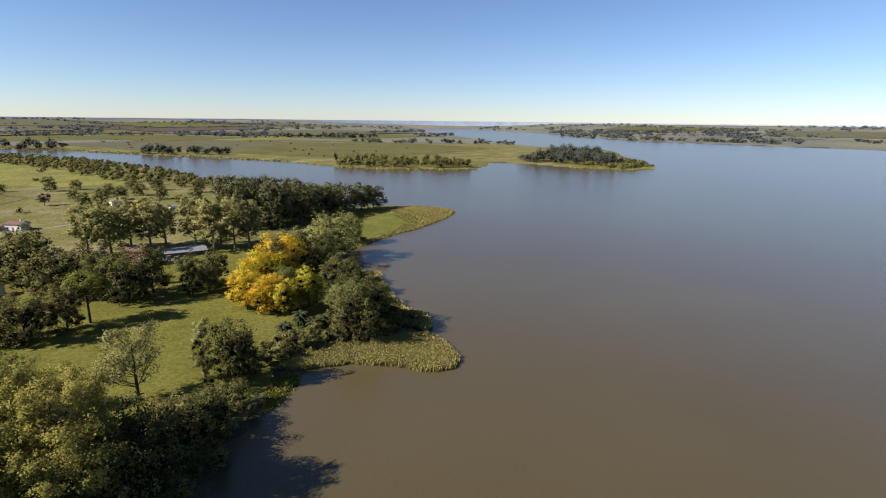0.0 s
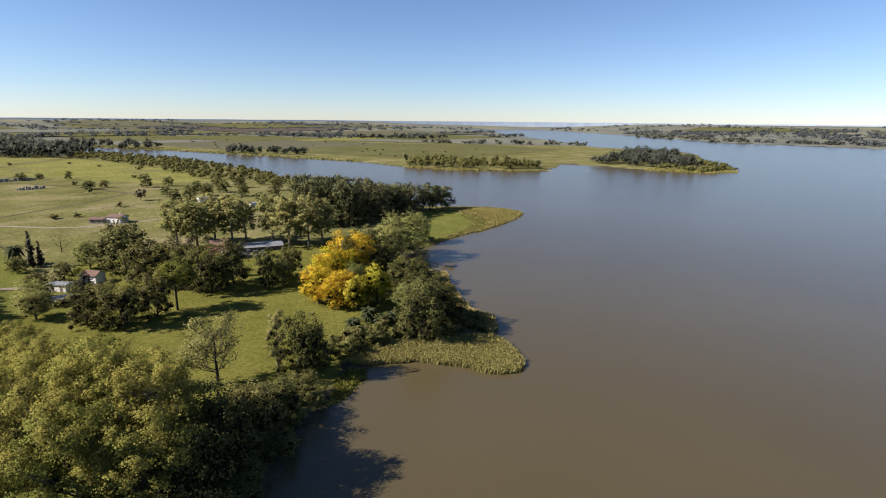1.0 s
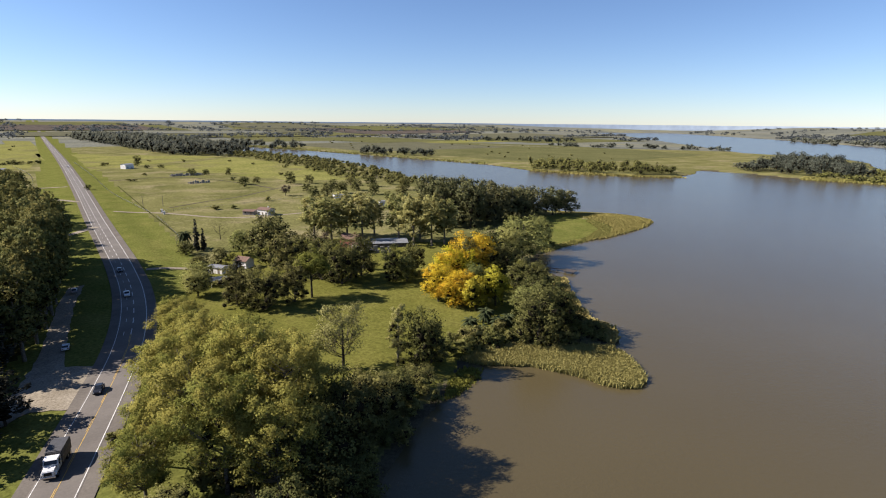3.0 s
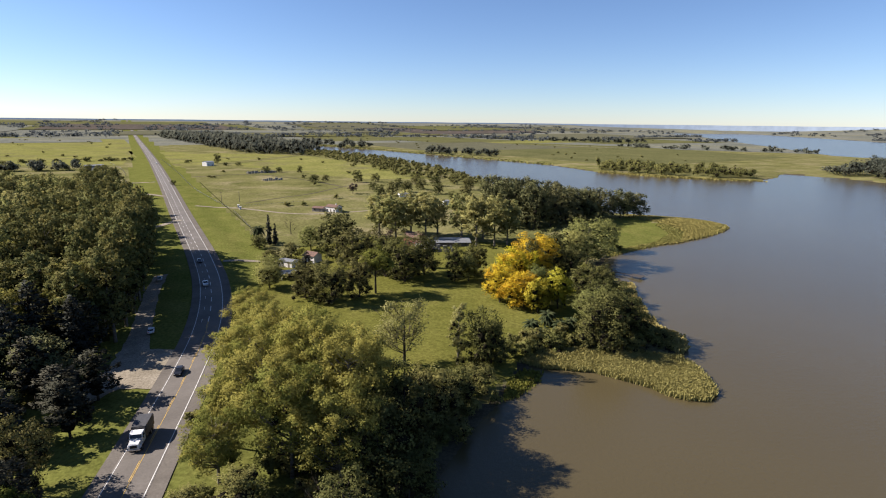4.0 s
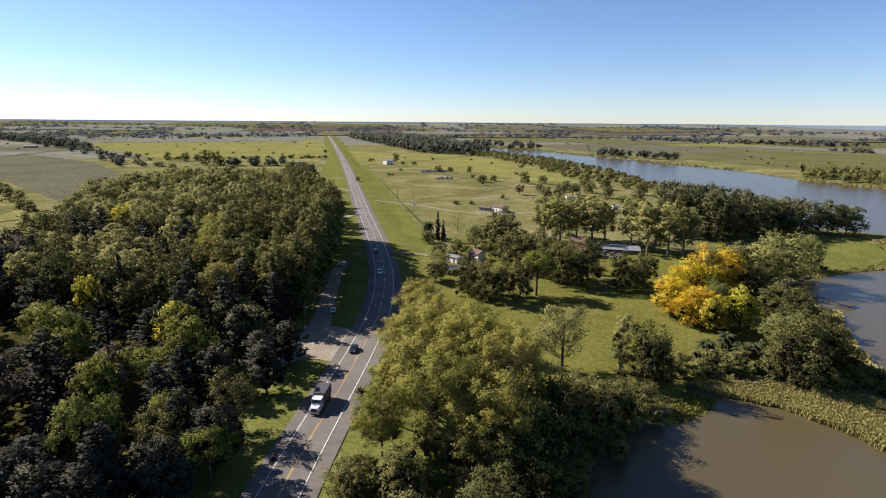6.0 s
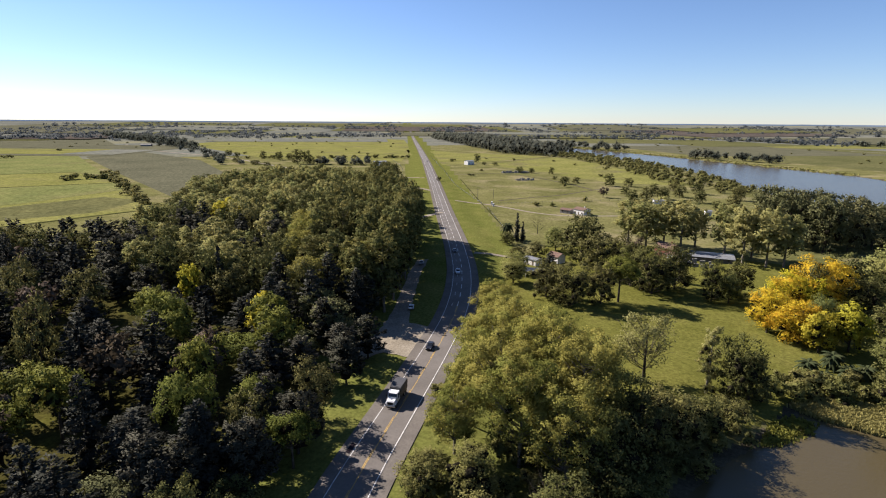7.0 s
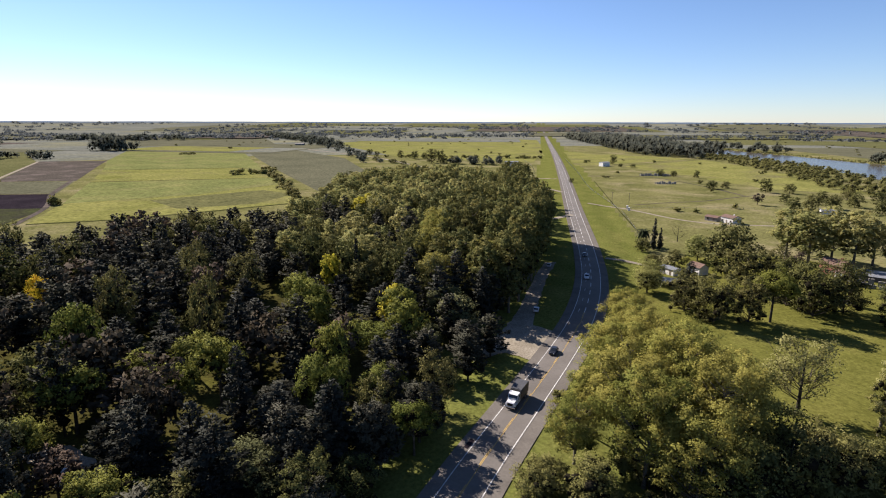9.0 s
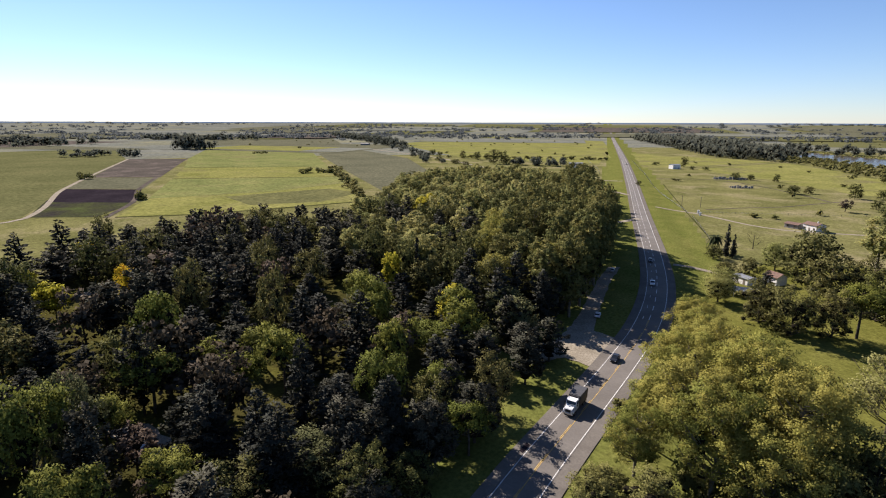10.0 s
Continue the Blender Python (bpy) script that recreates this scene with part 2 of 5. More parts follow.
SHORE += [(1336, 2286), (1629, 3067), (1804, 3966), (2500, 3900), (2095, 2621), (1868, 1945), (1727, 1650), (1576, 1278), (1624, 1129), (1654, 900),
          (1850, 0), (2600, -4000)]
ROAD = [(-20, -300), (-30, -120), (-38, 0), (-44, 48), (-48.6, 72), (-52.6, 96), (-57, 122), (-62.2, 148), (-70, 175), (-81, 204), (-93, 230.5),
        (-104, 253.5), (-130, 305.5), (-155.5, 356.5), (-242, 531.5), (-412, 869), (-809, 1640), (-1398, 2785), (-2290, 4500)]


def smoothed(points, step):
    """Points along a curve through the given ones, about step apart or one part in forty of the distance."""
    out, n = [], len(points)
    for i in range(n - 1):
        p0, p1, p2, p3 = (Vector(points[max(0, min(n - 1, j))]) for j in (i - 1, i, i + 1, i + 2))
        gap = (p2 - p1).length
        k = max(1, int(gap / max(step, p1.length / 40)))
        m1, m2 = (p2 - p0) / max((p2 - p0).length, 1e-6) * gap, (p3 - p1) / max((p3 - p1).length, 1e-6) * gap
        for j in range(k):
            t = j / k
            out.append((2 * t**3 - 3 * t**2 + 1) * p1 + (t**3 - 2 * t**2 + t) * m1 + (3 * t**2 - 2 * t**3) * p2 + (t**3 - t**2) * m2)
    return out + [Vector(points[-1])]


ROAD_LINE = smoothed(ROAD, 5)
shore_np, road_np = np.array(SHORE, float), np.array([tuple(p) for p in ROAD_LINE])


def inside(pts, poly):
    pts, poly = np.atleast_2d(np.asarray(pts, float)), np.asarray(poly, float)
    (x1, y1), (x2, y2) = poly.T, np.roll(poly, -1, 0).T
    slope, odd = (x2 - x1) / np.where(y2 == y1, 1e-9, y2 - y1), np.empty(len(pts), bool)
    for k in range(0, len(pts), 8000):
        x, y = pts[k : k + 8000, :1], pts[k : k + 8000, 1:]
        odd[k : k + 8000] = (((y1 > y) != (y2 > y)) & (x < slope * (y - y1) + x1)).sum(1) % 2 == 1
    return odd


def away(pts, line, closed=False):
    """Distance from points to a line of points."""
    pts, line = np.atleast_2d(np.asarray(pts, float)), np.asarray(line, float)
    a, b = (line, np.roll(line, -1, 0)) if closed else (line[:-1], line[1:])
    d, out = b - a, np.empty(len(pts))
    dd = np.maximum((d * d).sum(1), 1e-9)
    for k in range(0, len(pts), 4000):
        off = pts[k : k + 4000, None] - a
        t = np.clip((off * d).sum(-1) / dd, 0, 1)
        off -= t[..., None] * d
        out[k : k + 4000] = np.sqrt((off * off).sum(-1).min(1))
    return out


def land_height(pts):
    pts = np.atleast_2d(np.asarray(pts, float))
    wet = inside(pts, shore_np)
    d = away(pts, shore_np, True) * np.where(wet, -1, 1)
    s = np.clip(d / 26, 0, 1)
    z = np.where(d > 0, 0.1 + 1.9 * s * s * (3 - 2 * s), np.maximum(-2.0, 0.1 + d * 0.25))
    r = np.hypot(*pts.T)
    z += np.where(wet, 0, 50 * np.clip((r - 2700) / 2200, 0, 1) ** 1.25) * np.clip(d / 900, 0, 1)
    near = np.clip((22 - away(pts, road_np)) / 11, 0, 1)
    near = near * near * (3 - 2 * near)
    return z + near * np.maximum(2.85 + 50 * np.clip((r - 2700) / 2200, 0, 1) ** 1.25 - z, 0)


def ground_at(x, y):
    return float(land_height([(x, y)])[0])


def mesh_of(name, verts, faces, mats, smooth=False, indices=None):
    me = bpy.data.meshes.new(name)
    me.from_pydata(verts, [], faces)
    for m in mats if isinstance(mats, (list, tuple)) else [mats]:
        me.materials.append(m)
    if indices is not None:
        me.polygons.foreach_set("material_index", indices)
    if smooth:
        me.polygons.foreach_set("use_smooth", [True] * len(me.polygons))
    me.update()
    return me


# ---- ground: one sheet to the horizon, finer where it is near ----
turns = np.radians(np.concatenate([np.arange(-75, 95, 0.4), np.arange(95, 285, 5.0)]))
rings = np.concatenate([[12.0], 30 * np.exp(np.arange(0, math.log(4930 / 30), 0.021)), [4930]])
gx = np.outer(rings, -np.sin(turns)).ravel()
gy = np.outer(rings, np.cos(turns)).ravel()
g_xy = np.stack([gx, gy], -1)
g_z = land_height(g_xy)
n_t = len(turns)
i_r, j_t = (a.ravel() for a in np.meshgrid(np.arange(len(rings) - 1), np.arange(n_t), indexing="ij"))
g_faces = np.stack([i_r * n_t + j_t, i_r * n_t + (j_t + 1) % n_t, (i_r + 1) * n_t + (j_t + 1) % n_t, (i_r + 1) * n_t + j_t], -1)
mid, mid_z = g_xy[g_faces].mean(1), g_z[g_faces].mean(1)
g_faces = g_faces.tolist()
GROVE = [(-40, -60), (-60, 20), (-65, 60), (-74, 84), (-84, 100), (-86, 122), (-90, 150), (-98, 180), (-112, 215), (-124, 243), (-150, 278), (-176, 335), (-207, 396), (-256, 462),
         (-330, 490), (-385, 430), (-402, 360), (-330, 275), (-262, 205), (-246, 160), (-282, 118), (-292, 60), (-262, 40), (-238, -10), (-200, -60)]
SPIT = [(96, 262), (125, 272), (150, 288), (160, 305), (156, 330), (146, 352), (112, 338)]
LAWNS = [(-34, 100), (-52, 160), (-62, 205), (-60, 262), (-20, 292), (60, 268), (84, 226), (72, 150), (44, 142), (10, 112)]
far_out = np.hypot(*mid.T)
# far ground switches to the plain whose colour includes haze
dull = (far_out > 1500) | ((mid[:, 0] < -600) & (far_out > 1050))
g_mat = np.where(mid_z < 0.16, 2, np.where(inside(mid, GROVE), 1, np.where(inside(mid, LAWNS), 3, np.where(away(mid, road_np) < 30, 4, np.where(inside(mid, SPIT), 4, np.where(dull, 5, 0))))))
mesh = mesh_of("ground", np.column_stack([gx, gy, g_z]), g_faces, [GRASS, FOREST_FLOOR, MUD, LAWN, VERGE, PLAIN_HAZE], True, g_mat.astype(int).tolist())
tagged(new("ground", mesh), "flat green pasture land and lake shore reaching the horizon", "ground", kind="structure")

w_turn = np.radians(np.arange(0, 360, 5))
w_rim = [(4900 * math.cos(a), 4900 * math.sin(a), 0.0) for a in w_turn]
tagged(new("water", mesh_of("water", w_rim, [tuple(range(len(w_rim)))], WATER)), "calm brown lake water with faint ripples", "water", kind="structure")


def ribbon(name, line, left, right, lift, mat, label, category, drop=0.0):
    """A flat strip along a line, from left to right of it (metres to its right), lying on the ground."""
    line = [Vector(p[:2]) for p in line]
    verts, faces = [], []
    for i, p in enumerate(line):
        d = (line[min(i + 1, len(line) - 1)] - line[max(i - 1, 0)]).normalized()
        side = Vector((d.y, -d.x))
        a, b = p + side * left, p + side * right
        z = ROAD_Z(p) + lift if drop else max(ground_at(*a), ground_at(*b)) + lift
        za, zb = z, z
        verts += [(*a, za), (*b, zb)]
        if drop:
            verts += [(*(a - side * 0.3), za - drop), (*(b + side * 0.3), zb - drop)]
    k = 4 if drop else 2
    for i in range(len(line) - 1):
        o, q = i * k, (i + 1) * k
        faces.append((o, o + 1, q + 1, q))
        if drop:
            faces += [(o + 2, o, q, q + 2), (o + 1, o + 3, q + 3, q + 1)]
    ob = new(name, mesh_of(name, verts, faces, mat))
    return tagged(ob, label, category, kind="structure")


def ROAD_Z(p):
    return 3.0 + 50 * max(0.0, (p.length - 2700) / 2200) ** 1.25 if p.length > 2700 else 3.0


ribbon("road_shoulder", ROAD_LINE, -6.3, 6.6, 0.0, SHOULDER, "pale gravelly shoulders of the country road", "road", 0.6)
ribbon("road", ROAD_LINE, -3.85, 3.85, 0.03, ASPHALT, "worn grey asphalt two lane country road", "road", 0.1)


def painted(name, line, at, wide, dash, gap, mat, label):
    """Paint along the road, at metres to the right of its middle; dash 0: unbroken."""
    run, verts, faces = 0.0, [], []
    for a, b in zip(line[:-1], line[1:]):
        d = b - a
        length = d.length
        d = d / length
        side = Vector((d.y, -d.x))
        s = 0.0
        while s < length - 1e-4:
            phase = (run + s) % (dash + gap) if dash else 0
            on = not dash or phase < dash
            e = min(length, s + ((dash - phase if on else dash + gap - phase) if dash else length) + 1e-4)
            if on:
                k = len(verts)
                for q, w in ((s, -wide / 2), (s, wide / 2), (e, wide / 2), (e, -wide / 2)):
                    p = a + d * q + side * (at + w)
                    verts.append((p.x, p.y, ROAD_Z(p) + 0.045))
                faces.append((k, k + 1, k + 2, k + 3))
            s = e
        run += length
    tagged(new(name, mesh_of(name, verts, faces, mat)), label, "road marking", kind="structure")


near_road = [p for p in ROAD_LINE if p.length < 2600]
painted("edge_line", near_road, 3.6, 0.17, 0, 0, WHITE_LINE, "unbroken worn white edge line of the road")
painted("edge_line", near_road, -3.6, 0.14, 0, 0, WHITE_LINE, "unbroken worn white edge line of the road")
painted("centre_line", [p for p in near_road if p.y < 160], 0.13, 0.11, 0, 0, YELLOW_LINE, "worn yellow centre line of the road")
painted("centre_line", [p for p in near_road if p.y < 160], -0.13, 0.11, 6, 6, YELLOW_LINE, "broken yellow centre line of the road")
painted("centre_line", [p for p in near_road if p.y >= 155], 0.0, 0.22, 5, 5, WHITE_LINE, "broken pale centre line of the road")
painted("centre_line", [p for p in near_road if p.y >= 155], -1.9, 0.12, 3, 9, WHITE_LINE, "broken pale lane line of the road")


def sheet(name, outline, mat, label, category, lift=0.06, step=40):
    """A flat patch of ground cover inside an outline."""
    bm = bmesh.new()
    bm.faces.new([bm.verts.new((x, y, 0)) for x, y in outline])
    if len(outline) > 4:
        bmesh.ops.triangulate(bm, faces=bm.faces[:])
    me = bpy.data.meshes.new(name)
    span = np.ptp(np.array(outline), axis=0)
    if span.max() < 160:
        for axis in (0, 1):
            at = min(p[axis] for p in outline)
            for k in range(1, int(span[axis] / 2.5) + 1):
                co, no = [0, 0, 0], [0, 0, 0]
                co[axis], no[axis] = at + 2.5 * k, 1
                bmesh.ops.bisect_plane(bm, geom=bm.verts[:] + bm.edges[:] + bm.faces[:], plane_co=co, plane_no=no)
        for v, z in zip(bm.verts, land_height([v.co.xy[:] for v in bm.verts])):
            v.co.z = z + lift
    elif max(Vector(p).length for p in outline) < 2600:
        for v in bm.verts:
            v.co.z = 2.0 + lift
    else:
        bmesh.ops.subdivide_edges(bm, edges=bm.edges[:], cuts=6, use_grid_fill=True)
        spots = [v.co.xy[:] for v in bm.verts]
        for v, z in zip(bm.verts, land_height(spots)):
            v.co.z = z + lift * 8
    bmesh.ops.recalc_face_normals(bm, faces=bm.faces[:])
    bm.to_mesh(me)
    bm.free()
    me.materials.append(mat)
    return tagged(new(name, me), label, category, kind="structure")


# ---- fields beyond the grove ----
PLOT = mottled("sprouting dark soil", (0.0304, 0.02584, 0.02736), (0.04408, 0.04712, 0.0228), (0.06232, 0.076, 0.02584), 28, 2.0)
for outline, mat, label in [
        ([(-341, 264), (-373, 146), (-401, 101), (-479, 146), (-450, 238), (-459, 327), (-366, 285)], FIELD, "bright yellow green crop field strip"),
        ([(-480, 147), (-628, 220), (-514, 371), (-460, 328), (-451, 238)], FIELD_GREEN, "green crop field strip"),
        ([(-629, 221), (-770, 287), (-664, 417), (-515, 372)], FIELD, "yellow green crop field strip"),
        ([(-771, 288), (-957, 367), (-1372, 588), (-1160, 750), (-940, 605), (-735, 488), (-600, 415), (-665, 418)], FIELD_GREEN, "wide green crop field")]:
    sheet("field", outline, mat, label, "field", 0.06)
sheet("field", [(-445, 196), (-441, 233), (-431, 291), (-386, 291), (-363, 236), (-387, 188)], FIELD_DULL, "dull weedy patch in the crop field", "field", 0.09)
for line in [[(-769, 287), (-664, 417)], [(-628, 220), (-514, 371)], [(-400, 101), (-373, 146), (-341, 264)]]:
    ribbon("field_edge", smoothed(line, 10), -1.7, 1.7, 0.14, BALK, "narrow grassy balk between field strips", "field edge")
sheet("field", [(-372, 310), (-650, 455), (-915, 600), (-1063, 790), (-700, 640), (-470, 470)], STUBBLE, "grey green stubble field", "field", 0.08)
sheet("field", [(-440, 60), (-410, 92), (-462, 132), (-514, 83)], PLOT, "sprouting plot of green rows in dark soil", "field", 0.08)
sheet("field", [(-514, 83), (-462, 132), (-549, 164), (-602, 115)], PLOUGHED, "dark freshly ploughed plot", "field", 0.1)
sheet("field", [(-604, 116), (-552, 166), (-650, 214), (-705, 160)], STUBBLE, "grey brown harvested plot", "field", 0.08)
sheet("field", [(-707, 161), (-653, 216), (-950, 362), (-1010, 290)], FALLOW, "pale brown fallow plot", "field", 0.08)
sheet("field", [(-440, 20), (-440, 56), (-1010, 286), (-1420, 380), (-1420, 60)], FIELD_PALE, "pale green grazed field", "field", 0.07)
sheet("field", [(-1200, 1050), (-640, 720), (-400, 760), (-560, 1120), (-880, 1700), (-1500, 1900)], FIELD, "flat light green crop field", "field", 0.07)
sheet("field", [(-1400, 600), (-2300, 900), (-2200, 1500), (-1250, 900)], STUBBLE, "grey brown far field", "field", 0.08)
sheet("field", [(-330, 690), (-220, 1000), (-330, 1040), (-560, 1090), (-470, 930), (-380, 800)], FIELD, "bright grass field beside the road", "field", 0.07)
sheet("field", [(-260, 770), (-60, 590), (20, 600), (-20, 720), (-100, 850), (-200, 990)], FIELD, "bright grass field by the channel", "field", 0.07)
sheet("field", [(100, 1150), (330, 800), (520, 900), (760, 1050), (620, 1500), (100, 1900)], FIELD_PALE, "pale green meadow on the far bank", "field", 0.07)
def ragged(outline, seed, amount=0.7, step=2.2):
    """The same outline with a worn, uneven edge."""
    gen, out = np.random.default_rng(seed), []
    for p, q in zip(outline, outline[1:] + outline[:1]):
        p, q = np.array(p, float), np.array(q, float)
        n = max(1, int(np.hypot(*(q - p)) / step))
        out += [tuple(p + (q - p) * k / n + gen.normal(size=2) * amount * 0.5) for k in range(n)]
    return out


sheet("dirt_lot", ragged([(-61, 116), (-62.4, 124), (-65.2, 138), (-73.5, 139), (-77, 147), (-83.5, 163), (-94, 190), (-101, 214), (-106, 212), (-99.5, 190), (-89.5, 163), (-84, 148),
                          (-80.5, 135), (-79, 126), (-83, 118), (-80, 110), (-73, 110.5), (-70, 116.5)], 4, 0.4), DIRT,
      "pale sandy roadside lay-by under the trees", "ground", 0.14)
ribbon("dirt_track", smoothed([(-160, 393), (-132, 389), (-110, 378), (-91, 367), (-72, 363), (-50, 370), (-20, 385)], 6), -1.5, 1.5, 0.08, DIRT, "narrow sandy farm track", "track")
for line in [[(-147, 335), (-148.5, 326), (-150, 316), (-156, 306)], [(-203, 441), (-214, 449), (-226, 458), (-240, 462)]]:
    ribbon("dirt_track", smoothed(line, 3), -2.2, 2.2, 0.2, DIRT, "sandy side track from the road to the grove", "track")
for line in [[(-219, 555), (-144, 405), (-99, 317)], [(-245, 601), (-200, 620)], [(-164, 625), (-98, 559)], [(-105, 517), (-83, 540)]]:
    ribbon("weed_line", smoothed(line, 6), -0.45, 0.45, 0.1, BALK, "line of dark weeds along a pasture fence", "weeds")
ribbon("dirt_track", smoothed([(-1300, 960), (-1000, 800), (-700, 700), (-430, 560), (-330, 540), (-258, 545)], 12), -3, 3, 0.15, DIRT, "pale dirt road through the fields", "track")
ribbon("dirt_track", smoothed([(-238, 5), (-229, 25), (-226, 50), (-224, 70)], 4), -2.5, 2.5, 0.1, DIRT, "pale dirt track beside the grove", "track")
ribbon("dirt_track", smoothed([(-420, 20), (-436, 58), (-600, 113), (-1008, 288)], 12), -2, 2, 0.13, DIRT, "pale track between the fields", "track")
ribbon("dirt_track", smoothed([(-403, 96), (-470, 133), (-560, 166), (-960, 366)], 12), -2, 2, 0.15, FALLOW, "bare earth track between the fields", "track")
ribbon("dirt_track", smoothed([(-86, 233.5), (-80, 235), (-72, 236), (-64, 234), (-58, 226)], 3), -1.6, 1.6, 0.14, DIRT, "pale drive from the road into the garden", "track")
ribbon("dirt_track", smoothed([(-130, 411), (-110, 443), (-92, 466), (-79, 498), (-60, 540)], 8), -0.9, 0.9, 0.09, FALLOW, "faint cattle path across the pasture", "track")
ribbon("dirt_track", smoothed([(-246, 605), (-199, 636), (-150, 611), (-100, 559), (-72, 523)], 8), -1.2, 1.2, 0.09, FALLOW, "faint cattle path across the pasture", "track")
ribbon("dirt_track", smoothed([(-20, 385), (10, 396), (22, 402)], 6), -1.3, 1.3, 0.09, DIRT, "narrow sandy farm track", "track")
ribbon("dirt_track", smoothed([(380, 1560), (470, 1470), (560, 1390)], 12), -5, 5, 0.2, DIRT, "pale bare strip on the far meadow", "track")
sheet("dirt_lot", ragged([(-119, 22), (-116, 28), (-108, 29), (-101, 29), (-101, 23), (-108, 21)], 8, 0.9), DIRT, "small sandy clearing in the grove", "ground", 0.14)
sheet("asphalt_patch", [(-53.9, 73.6), (-52.9, 73.4), (-53.4, 76.6), (-54.4, 76.8)], PLOUGHED, "dark repair patch on the road shoulder", "road", 0.2)

# ---- trees ----
rng = np.random.default_rng(7)


def unit(v):
    return v / np.maximum(np.linalg.norm(v, axis=-1, keepdims=True), 1e-9)


def leaf_quads(lobes, count, size, flat=0.0, droop=0.0, fill=0.3, gen=rng, soft=1.0, puffs=0):
    """Leaf clumps on and in the lobes of a crown, gathered in small puffs. lobes: rows of centre and radii. Returns corner points."""
    lobes = np.asarray(lobes, float)
    area = lobes[:, 3] * lobes[:, 4] + lobes[:, 4] * lobes[:, 5] + lobes[:, 3] * lobes[:, 5]
    which = gen.choice(len(lobes), count, p=area / area.sum())
    pick = lobes[which]
    u = unit(gen.normal(size=(count, 3)) + [0, 0, 0.25])
    if puffs:
        twig = unit(gen.normal(size=(len(lobes), puffs, 3)) + [0, 0, 0.45])
        reach = 0.55 + 0.62 * gen.random((len(lobes), puffs, 1))
        k = gen.integers(0, puffs, count)
        ut, rt = twig[which, k], reach[which, k]
        g = gen.normal(size=(count, 3))
        p = pick[:, :3] + pick[:, 3:] * ut * rt + g * pick[:, 3:].mean(1, keepdims=True) * [0.26, 0.26, 0.17]
        u = unit(0.75 * ut + 0.4 * unit(g) + [0, 0, 0.12])
    else:
        p = pick[:, :3] + pick[:, 3:] * u * (1.0 - fill * gen.random((count, 1)) ** 1.5 + 0.6 * np.maximum(0, gen.random((count, 1)) - 0.7) * 3.3 * gen.random((count, 1)))
    n = unit(u / pick[:, 3:] * pick[:, 3:].mean(1, keepdims=True) + 0.75 * gen.normal(size=(count, 3)) + [0, 0, flat])
    a = unit(np.cross(n, gen.normal(size=(count, 3))))
    b = np.cross(n, a)
    s = size * (0.6 + 0.8 * gen.random((count, 1)))
    a, b = a * s, b * s * 0.62
    tip = np.array([0, 0, -droop * size])
    heart = lobes[:, :3].mean(0)
    outward = unit((p - heart) / np.maximum(lobes[:, :3].std(0), 0.3)) * soft
    round_ = unit((0.9 if puffs else 0.5) * u + (0.35 if puffs else 0.4) * outward + (0.32 if puffs else 0.42) * n)
    return np.stack([p - a, p - b * 1.1 + tip * 0.3, p + a + tip, p + b], 1).reshape(-1, 3), np.repeat(round_, 4, 0)


